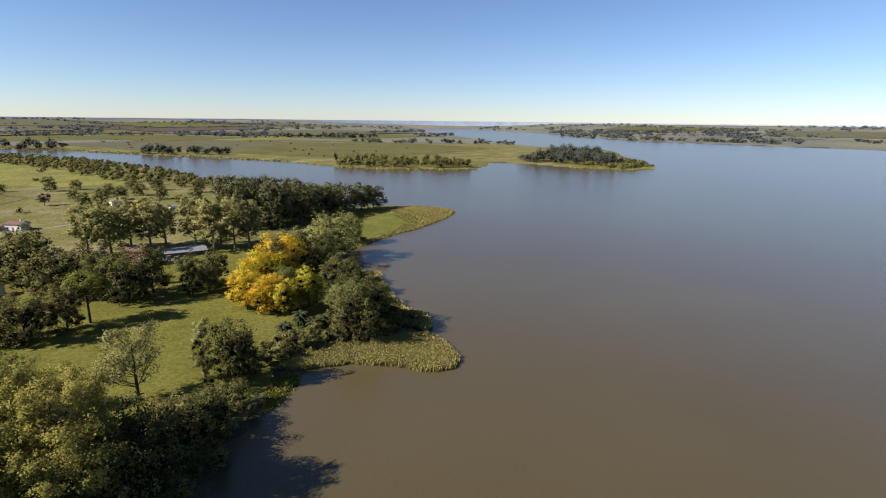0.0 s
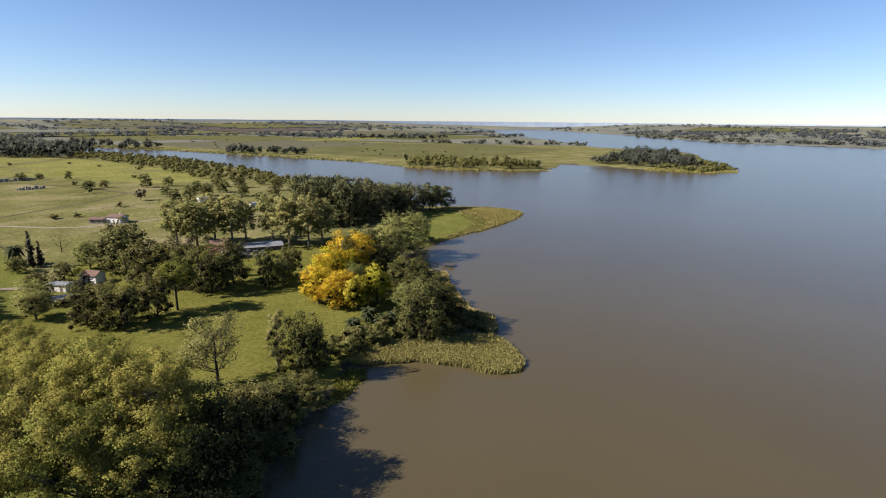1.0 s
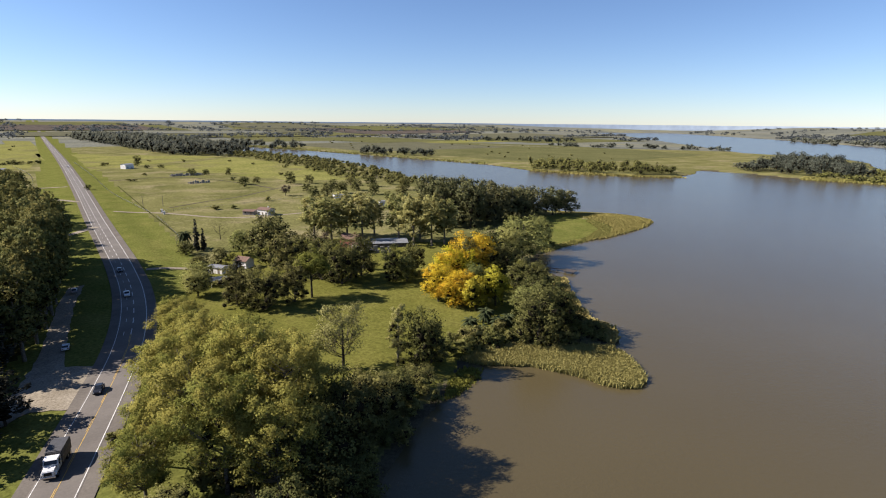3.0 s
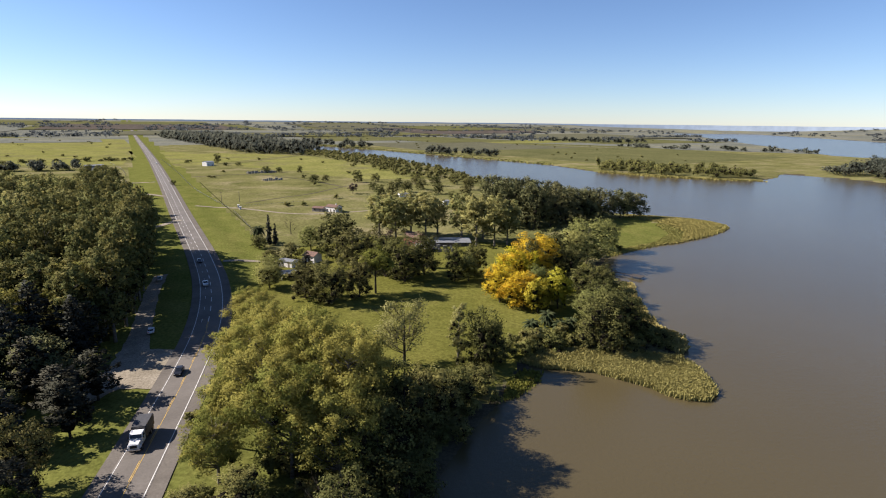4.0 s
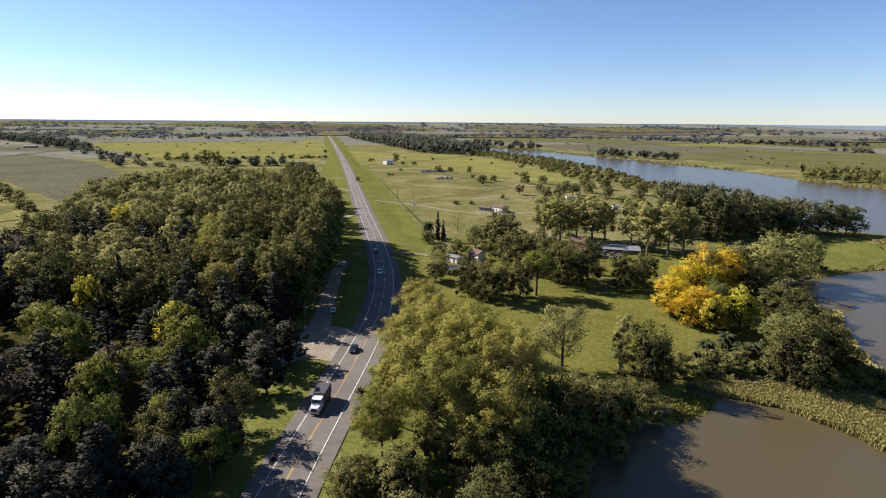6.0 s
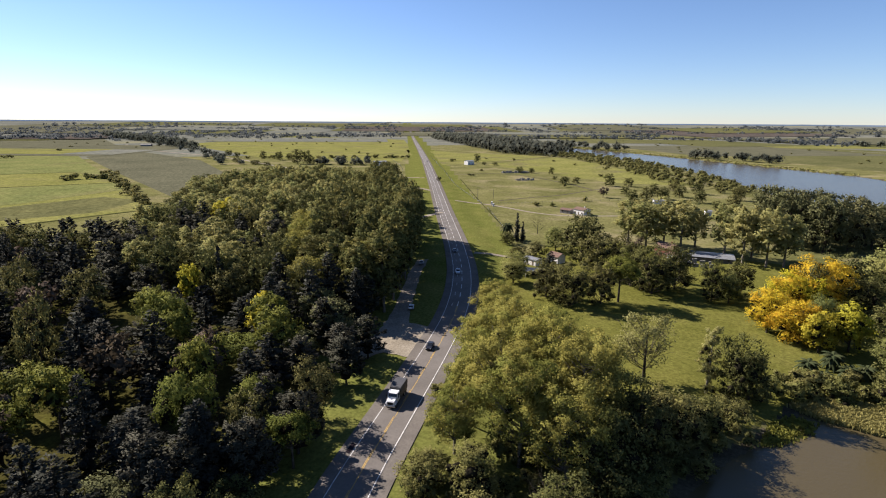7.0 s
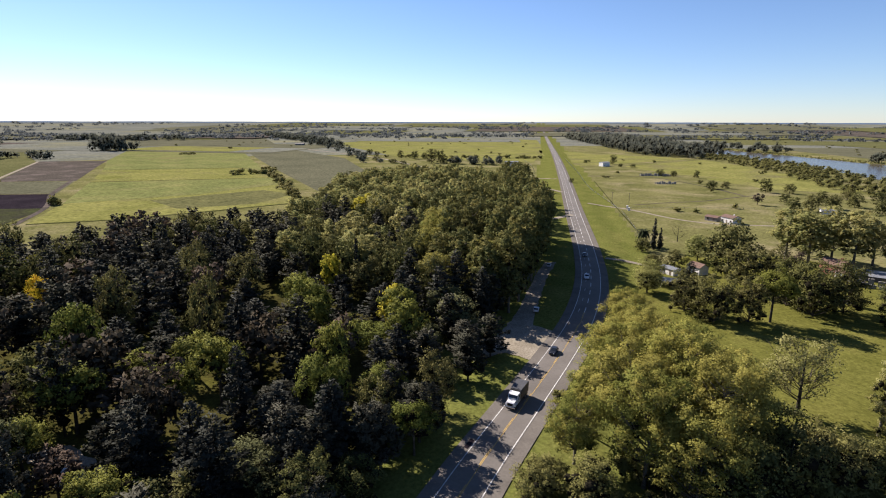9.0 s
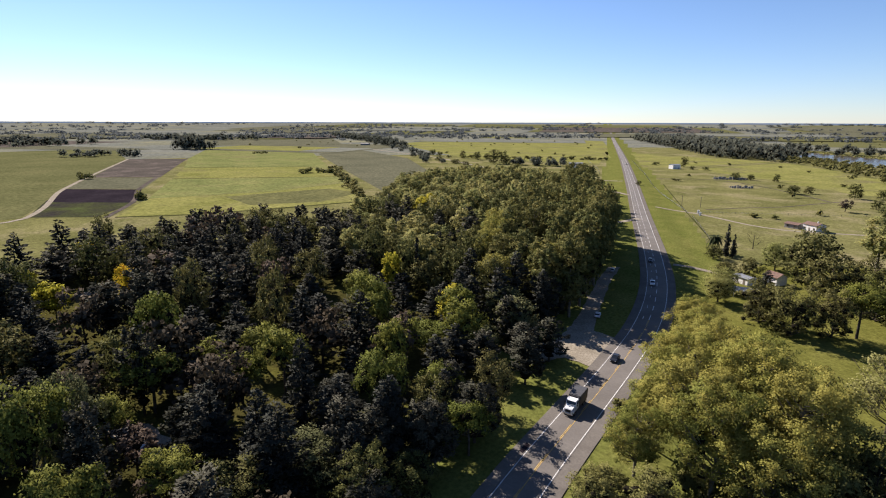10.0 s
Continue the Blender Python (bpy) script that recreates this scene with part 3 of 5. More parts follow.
def needle_sprays(shape, h, r, foot, count, leaves, size, gen):
    """A conifer's crown: branches in tiers that carry flat sprays of needles. Returns corner points, soft normals,
    branches and inner masses for the shade dark core.
    """
    z0, boughs, inner = h * foot, [], []
    lop = 1 + 0.16 * gen.normal(size=2)
    for i in range(count):
        w, turn = (i + 0.5) / count, i * 2.39996 + gen.normal() * 0.35
        if shape == "cone":
            out, z = r * ((1 - w) ** 0.72 * (0.55 + 0.6 * gen.random()) + 0.05), z0 + (h - z0) * w ** 0.92
            fall, lift = -0.22, 0.2
        else:
            out, z = r * (math.sqrt(max(0.02, 1 - (1.25 * w - 0.32) ** 2)) * (0.5 + 0.6 * gen.random())), z0 + (h - z0) * (0.1 + 0.86 * w)
            fall, lift = 0.1, 0.14
        boughs.append((math.cos(turn) * lop[0], math.sin(turn) * lop[1], out, z, fall, lift))
    b = np.array(boughs)
    k = gen.choice(count, leaves, p=b[:, 2] ** 1.3 / (b[:, 2] ** 1.3).sum())
    way, out, z = b[k, :2], b[k, 2:3], b[k, 3]
    s = 0.22 + 0.85 * gen.random((leaves, 1)) ** (0.75 if shape == "cone" else 0.5)
    side = np.column_stack([-way[:, 1], way[:, 0]])
    spread = (0.13 * out * (1.25 - s) + 0.2) * (1.0 if shape == "cone" else 1.5)
    flat = way * out * s + side * gen.normal(size=(leaves, 1)) * spread
    q = s[:, 0]
    p = np.column_stack([flat, z + out[:, 0] * (b[k, 4] * q + b[k, 5] * q * q) + gen.normal(size=leaves) * (0.16 if shape == "cone" else 0.3)])
    n = unit(np.column_stack([way * 0.35, np.full(leaves, 0.5)]) + 0.5 * gen.normal(size=(leaves, 3)))
    a = unit(np.column_stack([way + side * gen.normal(size=(leaves, 1)) * 0.6, gen.normal(size=leaves) * 0.25 + 0.05]))
    c = unit(np.cross(n, a))
    long = size * (0.7 + 0.9 * gen.random((leaves, 1)))
    a, c = a * long * 1.15, c * long * 0.5
    shade = unit(np.column_stack([way * (0.25 + 0.45 * s), np.full(leaves, 0.35)]) + 0.3 * n)
    for j in range(9):
        w = (j + 0.6) / 9.5
        wide = r * 0.42 * ((1 - w) ** 0.8 if shape == "cone" else math.sqrt(max(0.05, 1 - (1.25 * w - 0.32) ** 2)))
        inner.append((gen.normal() * 0.1 * r, gen.normal() * 0.1 * r, z0 + (h - z0) * w * 0.93, wide, wide, (h - z0) * 0.085))
    limbs = [[(0, 0, zz - 0.1 * oo), (cx * oo * 0.55, cy * oo * 0.55, zz + oo * (ff * 0.55 + ll * 0.3)), (cx * oo, cy * oo, zz + oo * (ff + ll))] for cx, cy, oo, zz, ff, ll in boughs]
    return np.stack([p - a * 0.7, p - c, p + a, p + c], 1).reshape(-1, 3), np.repeat(shade, 4, 0), limbs, inner


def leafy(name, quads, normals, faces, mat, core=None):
    """A mesh of leaf clumps that are shaded softly, as the rounded masses that they form, round a core coloured dark as
    inner shade.
    """
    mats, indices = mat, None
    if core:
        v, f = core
        mats, indices = [mat, CROWN_SHADE], [0] * len(faces) + [1] * len(f)
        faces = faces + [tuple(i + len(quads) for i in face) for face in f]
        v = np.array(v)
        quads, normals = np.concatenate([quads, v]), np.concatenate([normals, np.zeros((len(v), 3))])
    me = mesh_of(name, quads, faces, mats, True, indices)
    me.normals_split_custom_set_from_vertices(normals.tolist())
    return me


def quad_faces(n):
    return np.arange(4 * n).reshape(-1, 4).tolist()


def tube(points, radii, sides=7):
    """A tapered limb through points."""
    verts, faces = [], []
    for i, (p, r) in enumerate(zip(points, radii)):
        p = Vector(p)
        d = (Vector(points[min(i + 1, len(points) - 1)]) - Vector(points[max(i - 1, 0)])).normalized()
        a = d.orthogonal().normalized()
        b = d.cross(a)
        for k in range(sides):
            w = 2 * math.pi * k / sides
            verts.append(p + (a * math.cos(w) + b * math.sin(w)) * r)
    for i in range(len(points) - 1):
        for k in range(sides):
            o, q = i * sides, (i + 1) * sides
            faces.append((o + k, o + (k + 1) % sides, q + (k + 1) % sides, q + k))
    faces.append(tuple(range((len(points) - 1) * sides, len(points) * sides)))
    return verts, faces


def joined(pieces):
    verts, faces = [], []
    for v, f in pieces:
        o = len(verts)
        verts += list(v)
        faces += [tuple(i + o for i in face) for face in f]
    return verts, faces


# kind: height, crown radius, crown's foot as a share of the height, shape, lobes, leaves, leaf size, leaves' material, bark, label, category
TREES = {
    "plane_tree": (20, 7.5, 0.3, "round", 115, 30000, 0.15, LEAF_PLANE, BARK_PALE, "tall plane tree with olive green leaves and pale trunk", "tree"),
    "eucalyptus_tree": (24, 6.0, 0.25, "tall", 60, 9000, 0.25, LEAF_EUC, BARK_PALE, "tall grey green eucalyptus tree with pale trunk", "tree"),
    "pine_tree": (17, 5.4, 0.12, "umbrella", 46, 5600, 0.26, LEAF_PINE, BARK, "dark green pine tree with a flat layered crown", "tree"),
    "stone_pine": (14, 5.0, 0.48, "round", 26, 7000, 0.2, LEAF_STONE, BARK, "bright green stone pine with a rounded crown", "tree"),
    "cedar_tree": (18, 5.4, 0.08, "cone", 80, 6000, 0.26, LEAF_CEDAR, BARK, "dark cedar tree with drooping tiered branches", "tree"),
    "poplar_tree": (20, 5.2, 0.22, "tall", 54, 9000, 0.24, LEAF_POPLAR, BARK_PALE, "tall olive poplar tree with thinning autumn leaves", "tree"),
    "slender_poplar": (18, 2.4, 0.03, "tall", 34, 5200, 0.18, LEAF_POPLAR, BARK_PALE, "slender upright olive green poplar", "tree"),
    "autumn_tree": (17, 7.0, 0.06, "round", 76, 15000, 0.2, LEAF_YELLOW, BARK, "broad tree in golden yellow autumn leaf", "tree"),
    "lime_tree": (12, 5.0, 0.1, "round", 26, 5000, 0.3, LEAF_LIME, BARK, "round tree with yellow green leaves", "tree"),
    "willow_tree": (18, 8.0, 0.12, "round", 76, 13000, 0.2, LEAF_WILLOW, BARK, "broad feathery light green willow by the water", "tree"),
    "oak_tree": (15, 6.0, 0.0, "round", 46, 7000, 0.22, LEAF_OAK, BARK, "dense dark green broadleaf tree", "tree"),
    "shore_tree": (13, 5.5, 0.0, "round", 46, 7500, 0.2, LEAF_SHRUB, BARK, "olive green broadleaf tree on the lake shore", "tree"),
    "shore_pine": (20, 7.5, 0.03, "round", 44, 13000, 0.26, LEAF_SHORE, BARK, "big dark green pine with a rounded dense crown", "tree"),
    "brown_tree": (14, 4.5, 0.2, "round", 20, 1900, 0.34, LEAF_BROWN, BARK, "tree with sparse browning leaves", "tree"),
    "young_tree": (13, 4.6, 0.22, "sparse", 30, 3600, 0.16, LEAF_YOUNG, BARK, "slender pale tree with sparse feathery leaves", "tree"),
    "cypress_tree": (15, 1.3, 0.02, "column", 18, 1700, 0.26, LEAF_CEDAR, BARK, "narrow dark columnar cypress tree", "tree"),
    "shrub": (4.5, 2.8, 0.0, "round", 10, 1900, 0.2, LEAF_SHRUB, BARK, "dense olive green shrub", "shrub"),
    "bare_tree": (10, 4.5, 0.2, "bare", 26, 0, 0.3, LEAF_BROWN, BARK, "leafless pale tree with spreading branches", "tree"),
}
protos = {}
ICO = [(0, 0, 1)] + [(math.cos(k * 1.2566) * 0.894, math.sin(k * 1.2566) * 0.894, 0.447) for k in range(5)] \
    + [(math.cos(k * 1.2566 + 0.628) * 0.894, math.sin(k * 1.2566 + 0.628) * 0.894, -0.447) for k in range(5)] + [(0, 0, -1)]
ICO_FACES = [f for k in range(5) for f in ((0, 1 + k, 1 + (k + 1) % 5), (1 + k, 6 + k, 1 + (k + 1) % 5), (1 + (k + 1) % 5, 6 + k, 6 + (k + 1) % 5), (11, 6 + (k + 1) % 5, 6 + k))]


OCTA = [(1, 0, 0), (0, 1, 0), (-1, 0, 0), (0, -1, 0), (0, 0, 1), (0, 0, -1)]
OCTA_FACES = [f for k in range(4) for f in ((k, (k + 1) % 4, 4), ((k + 1) % 4, k, 5))]


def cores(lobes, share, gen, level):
    """A solid inside each lobe of a crown, whose near-black colour stands for the shade there."""
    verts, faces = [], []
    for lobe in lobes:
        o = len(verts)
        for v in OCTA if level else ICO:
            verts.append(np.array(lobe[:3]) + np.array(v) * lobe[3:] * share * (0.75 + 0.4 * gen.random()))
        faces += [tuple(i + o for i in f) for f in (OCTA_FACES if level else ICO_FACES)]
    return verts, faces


# how small the tufts of a crown are, and how large their shade coloured cores are
TUFT = {"plane_tree": 0.6, "poplar_tree": 0.72, "eucalyptus_tree": 0.72, "autumn_tree": 0.74, "willow_tree": 0.72, "oak_tree": 0.85}
DENSE = {"plane_tree": 0.42, "oak_tree": 0.58, "poplar_tree": 0.45, "eucalyptus_tree": 0.5, "autumn_tree": 0.45, "willow_tree": 0.42}
PUFFS = {"oak_tree": 12, "plane_tree": 12, "poplar_tree": 12, "eucalyptus_tree": 10, "autumn_tree": 11, "willow_tree": 14}


def crown_lobes(shape, h, r, foot, count, gen, tuft=1.0):
    out, z0 = [], h * foot
    stretch = 1 + 0.14 * gen.normal(size=2)
    for i in range(count):
        u, turn = (i + 0.5) / count, i * 2.39996 + gen.normal() * 0.4
        cx, cy = math.cos(turn) * r * stretch[0], math.sin(turn) * r * stretch[1]
        if shape in ("round", "tall", "sparse", "bare"):
            w = max(-0.98, min(0.93, -0.95 + 1.9 * u + gen.normal() * 0.1))
            ring = math.sqrt(max(0, 1 - w * w * (0.8 if w > 0 else 0.5))) * (0.5 + 0.42 * gen.random()) if i % 5 else 0.3
            if i == 0:
                w, ring = 0.0, 0.0
            size = r * tuft * (0.25 + 0.2 * gen.random() ** 1.5) if i or shape in ("sparse", "bare") else r * (0.55 if tuft > 0.6 else 0.36)
            mid, half = (h + z0) / 2, (h - z0) / 2
            out.append((cx * ring, cy * ring, mid + w * (half - size * 0.7) + gen.normal() * 0.03 * h, size, size, size * ((0.66 if tuft < 0.62 else 0.8) if shape == "round" else 0.95)))
        elif shape == "umbrella":
            ring = (1 - 0.7 * u ** 1.6) * (0.3 + 0.65 * gen.random())
            size = r * (0.22 + 0.16 * gen.random())
            out.append((cx * ring, cy * ring, z0 + (h - z0) * (0.12 + 0.82 * u), size, size, size * 0.42))
        elif shape == "cone":
            w = u ** 0.8
            ring = (1 - w) * (0.45 + 0.5 * gen.random())
            size = r * (0.12 + 0.24 * (1 - w) * (0.6 + 0.6 * gen.random()))
            out.append((cx * ring, cy * ring, z0 + (h - z0) * (0.05 + 0.92 * w) - ring * r * 0.16, size, size, size * 0.38))
        else:
            size = r * (1.0 - 0.8 * max(0, u - 0.4) / 0.6) * (0.8 + 0.2 * gen.random())
            out.append((gen.normal() * r * 0.12, gen.normal() * r * 0.12, z0 + (h - z0) * (0.04 + 0.94 * u), size, size, h / count * 1.3))
    swell = 0.72 + 0.56 * gen.random((len(out), 3))
    return [(x, y, z, a * s[0], b * s[1], c * s[2]) for (x, y, z, a, b, c), s in zip(out, swell)]


def tree_proto(kind, variant, level):
    """level 0: near, 1: farther, 2: far; the farther, the fewer and larger the leaf clumps."""
    h, r, foot, shape, count, leaves, size, leaf_mat, bark, label, category = TREES[kind]
    gen = np.random.default_rng(sum(map(ord, kind)) * 10 + variant)
    lobes = crown_lobes(shape, h, r, foot, count, gen, TUFT.get(kind, 1.0))
    root = new(kind)
    root.empty_display_size = 0.5
    lean = gen.normal(size=2) * h * 0.015
    thick = h * 0.015 + 0.05
    top = h * (0.8 if shape not in ("umbrella",) else 0.85)
    spine = [(0, 0, -0.4), (lean[0] * 0.3, lean[1] * 0.3, h * foot * 0.6 + 0.5), (lean[0], lean[1], h * 0.5), (lean[0] * 0.7, lean[1] * 0.7, top)]
    pieces = [tube(spine, [thick * 1.25, thick, thick * 0.6, thick * 0.15], (8, 6, 5)[level])]
    for k, (x, y, z, sx, sy, sz) in enumerate(lobes):
        if (level and k % (level + 2)) or shape in ("cone", "umbrella"):
            continue
        base = max(h * foot * 0.7 + 0.3, z - math.hypot(x, y) * (0.9 if shape != "cone" else 0.2))
        base = min(base, top * 0.97)
        f = base / top
        start = (lean[0] * f, lean[1] * f, base)
        bend = (x * 0.55, y * 0.55, base + (z - base) * 0.4)
        rad = thick * 0.42 * (1 - 0.6 * f)
        pieces.append(tube([start, bend, (x, y, z)], [rad, rad * 0.7, rad * 0.2], 4))
        if shape in ("bare", "sparse"):
            for _ in range(5):
                w = r * 0.28
                e = (x + gen.normal() * w, y + gen.normal() * w, min(h, z + (gen.random() - 0.2) * w * 2))
                pieces.append(tube([bend, ((x + e[0]) / 2, (y + e[1]) / 2, (z + e[2]) / 2), e], [rad * 0.5, rad * 0.35, rad * 0.12], 3))
    conifer = shape in ("cone", "umbrella")
    n, s = int(leaves * (1, 0.48, 0.22)[level]), size * (1, 1.4, 1.95)[level]
    if conifer:
        quads, normals, limbs, inner = needle_sprays(shape, h, r, foot, count, n, s, gen)
        for limb in limbs[:: 1 + level * 2]:
            pieces.append(tube([(lean[0] * 0.7, lean[1] * 0.7, limb[0][2]), *limb[1:]], [thick * 0.2, thick * 0.13, thick * 0.04], 3))
    v, f = joined(pieces)
    trunk = new("trunk", mesh_of("trunk", v, f, bark, True))
    trunk.parent = root
    if leaves:
        if conifer:
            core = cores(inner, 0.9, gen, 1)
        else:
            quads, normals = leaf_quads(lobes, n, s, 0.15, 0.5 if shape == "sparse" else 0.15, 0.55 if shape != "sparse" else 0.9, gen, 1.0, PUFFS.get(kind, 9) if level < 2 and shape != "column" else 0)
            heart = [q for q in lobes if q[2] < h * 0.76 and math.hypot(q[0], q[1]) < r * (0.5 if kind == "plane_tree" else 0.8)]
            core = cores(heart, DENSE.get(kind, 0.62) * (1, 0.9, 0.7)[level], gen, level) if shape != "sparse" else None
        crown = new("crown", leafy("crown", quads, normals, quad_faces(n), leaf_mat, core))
        crown.parent = root
    return tagged(root, label, category)


tree_spots = []


def tree(kind, x, y, h=None, r=None, group="", label="", turn=None):
    """Plants a tree of a kind with its foot at (x, y), of height h and crown radius r."""
    h0, r0 = TREES[kind][:2]
    h = h or h0
    r = r or r0 * h / h0
    away_by = math.hypot(x, y)
    key = (kind, len(tree_spots) % 3, 0 if away_by < 110 or (y > 80 and x > -60 and away_by < 215) else 1 if away_by < 250 or (x > -60 and away_by < 360) else 2)
    turn = rng.random() * 360 if turn is None else turn
    m = pose(x, y, ground_at(x, y) - 0.05, 0, 0, turn) @ Matrix.Diagonal((r / r0, r / r0, h / h0, 1))
    if key in protos:
        ob = copy_thing(protos[key], m)
        ob.matrix_basis = m
    else:
        ob = protos[key] = tree_proto(*key)
        ob.matrix_basis = m
    tagged(ob, label or TREES[kind][9], TREES[kind][10], group or TREES[kind][9].split(" with")[0].replace("tall ", "") + "s")
    tree_spots.append((x, y, r))
    return ob


def scatter(poly, gap, tries=4000, seed=1, keep=None):
    """Spots inside an outline, at least gap apart."""
    gen, out = np.random.default_rng(seed), []
    lo, hi = np.min(poly, 0), np.max(poly, 0)
    spots = lo + gen.random((tries, 2)) * (hi - lo)
    for p in spots[inside(spots, poly)]:
        if all((p[0] - q[0]) ** 2 + (p[1] - q[1]) ** 2 > gap * gap for q in out):
            out.append(p)
    return out


def road_spot(y, off=0.0):
    """A place on the road at y, off metres to the right of its middle, and the road's turn there."""
    i = min(range(len(ROAD_LINE) - 1), key=lambda k: abs(ROAD_LINE[k].y - y) if ROAD_LINE[k].length < 900 else 1e9)
    a, b = ROAD_LINE[i], ROAD_LINE[i + 1]
    d = (b - a).normalized()
    p = a + d * ((y - a.y) / d.y) + Vector((d.y, -d.x)) * off
    return p.x, p.y, math.degrees(math.atan2(d.y, d.x))


# plane trees between road and lake
for x, y, h, r in [(-51, 156, 12, 5.5), (-47, 146, 14, 6.5), (-43, 136, 15, 6.5), (-38, 127, 17, 7), (-41, 116, 16, 6.5), (-32, 117, 20, 7.5), (-24, 109, 22, 8), (-34, 105, 21, 7.5),
                   (-21, 99, 25, 8.5), (-13, 92, 25, 8.5), (-29, 92, 22, 8), (-37, 93, 15, 5.5), (-23, 84, 22, 7.5), (-35, 82, 14, 5.5), (-14, 81, 20, 7.5)]:
    tree("plane_tree", x, y, h, r, "plane trees between road and lake")
for x, y, h, r in [(-7, 100, 16, 6), (-3, 91, 17, 6), (-8, 82, 16, 6.5), (3, 104, 12, 5.5), (9, 110, 10, 4.5), (14, 117, 7, 4), (-12, 70, 12, 5.5), (-28, 72, 10, 5), (-36, 70, 7, 4), (0, 112, 8, 4.5),
                   (-24, 62, 9, 5), (-2, 78, 10, 5)]:
    # dark leaved kind in the plane trees' shade: shade put into leaf colour
    tree("shore_tree" if y > 101 or x < -20 else "oak_tree", x, y, h, r, "lakeside broadleaf trees")
tree("oak_tree", 16.5, 128, 17, 5.2, "lakeside broadleaf trees")
tree("oak_tree", 19.5, 132, 12, 4.6, "lakeside broadleaf trees")
tree("slender_poplar", 10.3, 130, 18, 2.4, label="slender upright olive green poplar on the lawn")
for x, y, h in [(-72, 112, 12), (-69, 97, 13), (-66, 80, 14), (-62, 70, 13), (-70, 66, 14), (-62, 56, 15), (-68, 50, 14), (-60, 42, 14), (-78, 92, 13), (-76, 106, 12)]:
    tree("pine_tree" if rng.random() < 0.6 else "oak_tree", x, y, h, 4.6, "roadside trees at the edge of the grove")
tree("young_tree", -3.8, 129, 17.5, 6.8)

# the grove on the other side of the road
CLEARING = [(-236, 18), (-228, 58), (-182, 46), (-184, 22)]
for x, y in scatter(GROVE, 9.0, 14000, 3):
    near_edge = float(away([(x, y)], road_np)[0])
    u, v = rng.random(), rng.random()
    if inside([(x, y)], CLEARING)[0]:
        continue
    if y > 150 and near_edge < 62:
        tree("eucalyptus_tree", x, y, (28 if 165 < y < 250 else 20) + 5 * v, 6.4)
    elif y > 215:
        rim_h = 0.6 + 0.4 * min(1.0, float(away([(x, y)], GROVE, True)[0]) / 40)
        tree("poplar_tree" if u < 0.62 else "eucalyptus_tree" if u < 0.8 else "oak_tree", x, y, (16 + 7 * v) * rim_h, 6.0 + 1.2 * rng.random())
    elif y > 125:
        tree("pine_tree" if u < 0.22 else "cedar_tree" if u < 0.4 else "oak_tree" if u < 0.75 else "poplar_tree", x, y, 13 + 8 * v, 5.6 + 1.4 * rng.random())
    elif near_edge > 110:
        tree("cedar_tree" if u < 0.5 else "pine_tree" if u < 0.8 else "brown_tree" if u < 0.88 else "oak_tree", x, y, 12 + 11 * v, 4.8 + 2.8 * rng.random())
    elif (near_edge > 24 or rng.random() < 0.5) and (near_edge < 45 or rng.random() < 0.86):
        tree("pine_tree" if u < 0.36 else "cedar_tree" if u < 0.66 else "stone_pine" if u < 0.75 else "brown_tree" if u < 0.83 else "oak_tree" if u < 0.92 else "shore_pine", x, y, 9 + 14 * v * v, 4.2 + 2.6 * rng.random())
for k in range(19):
    y = 146 + 6 * k
    x, _, _ = road_spot(y)
    tree("eucalyptus_tree", x - 24.5 - 2 * (k % 2), y, 25 + 6 * min(1, k / 4) + rng.random() * 2 - (4 if k > 16 else 0), 6.2)
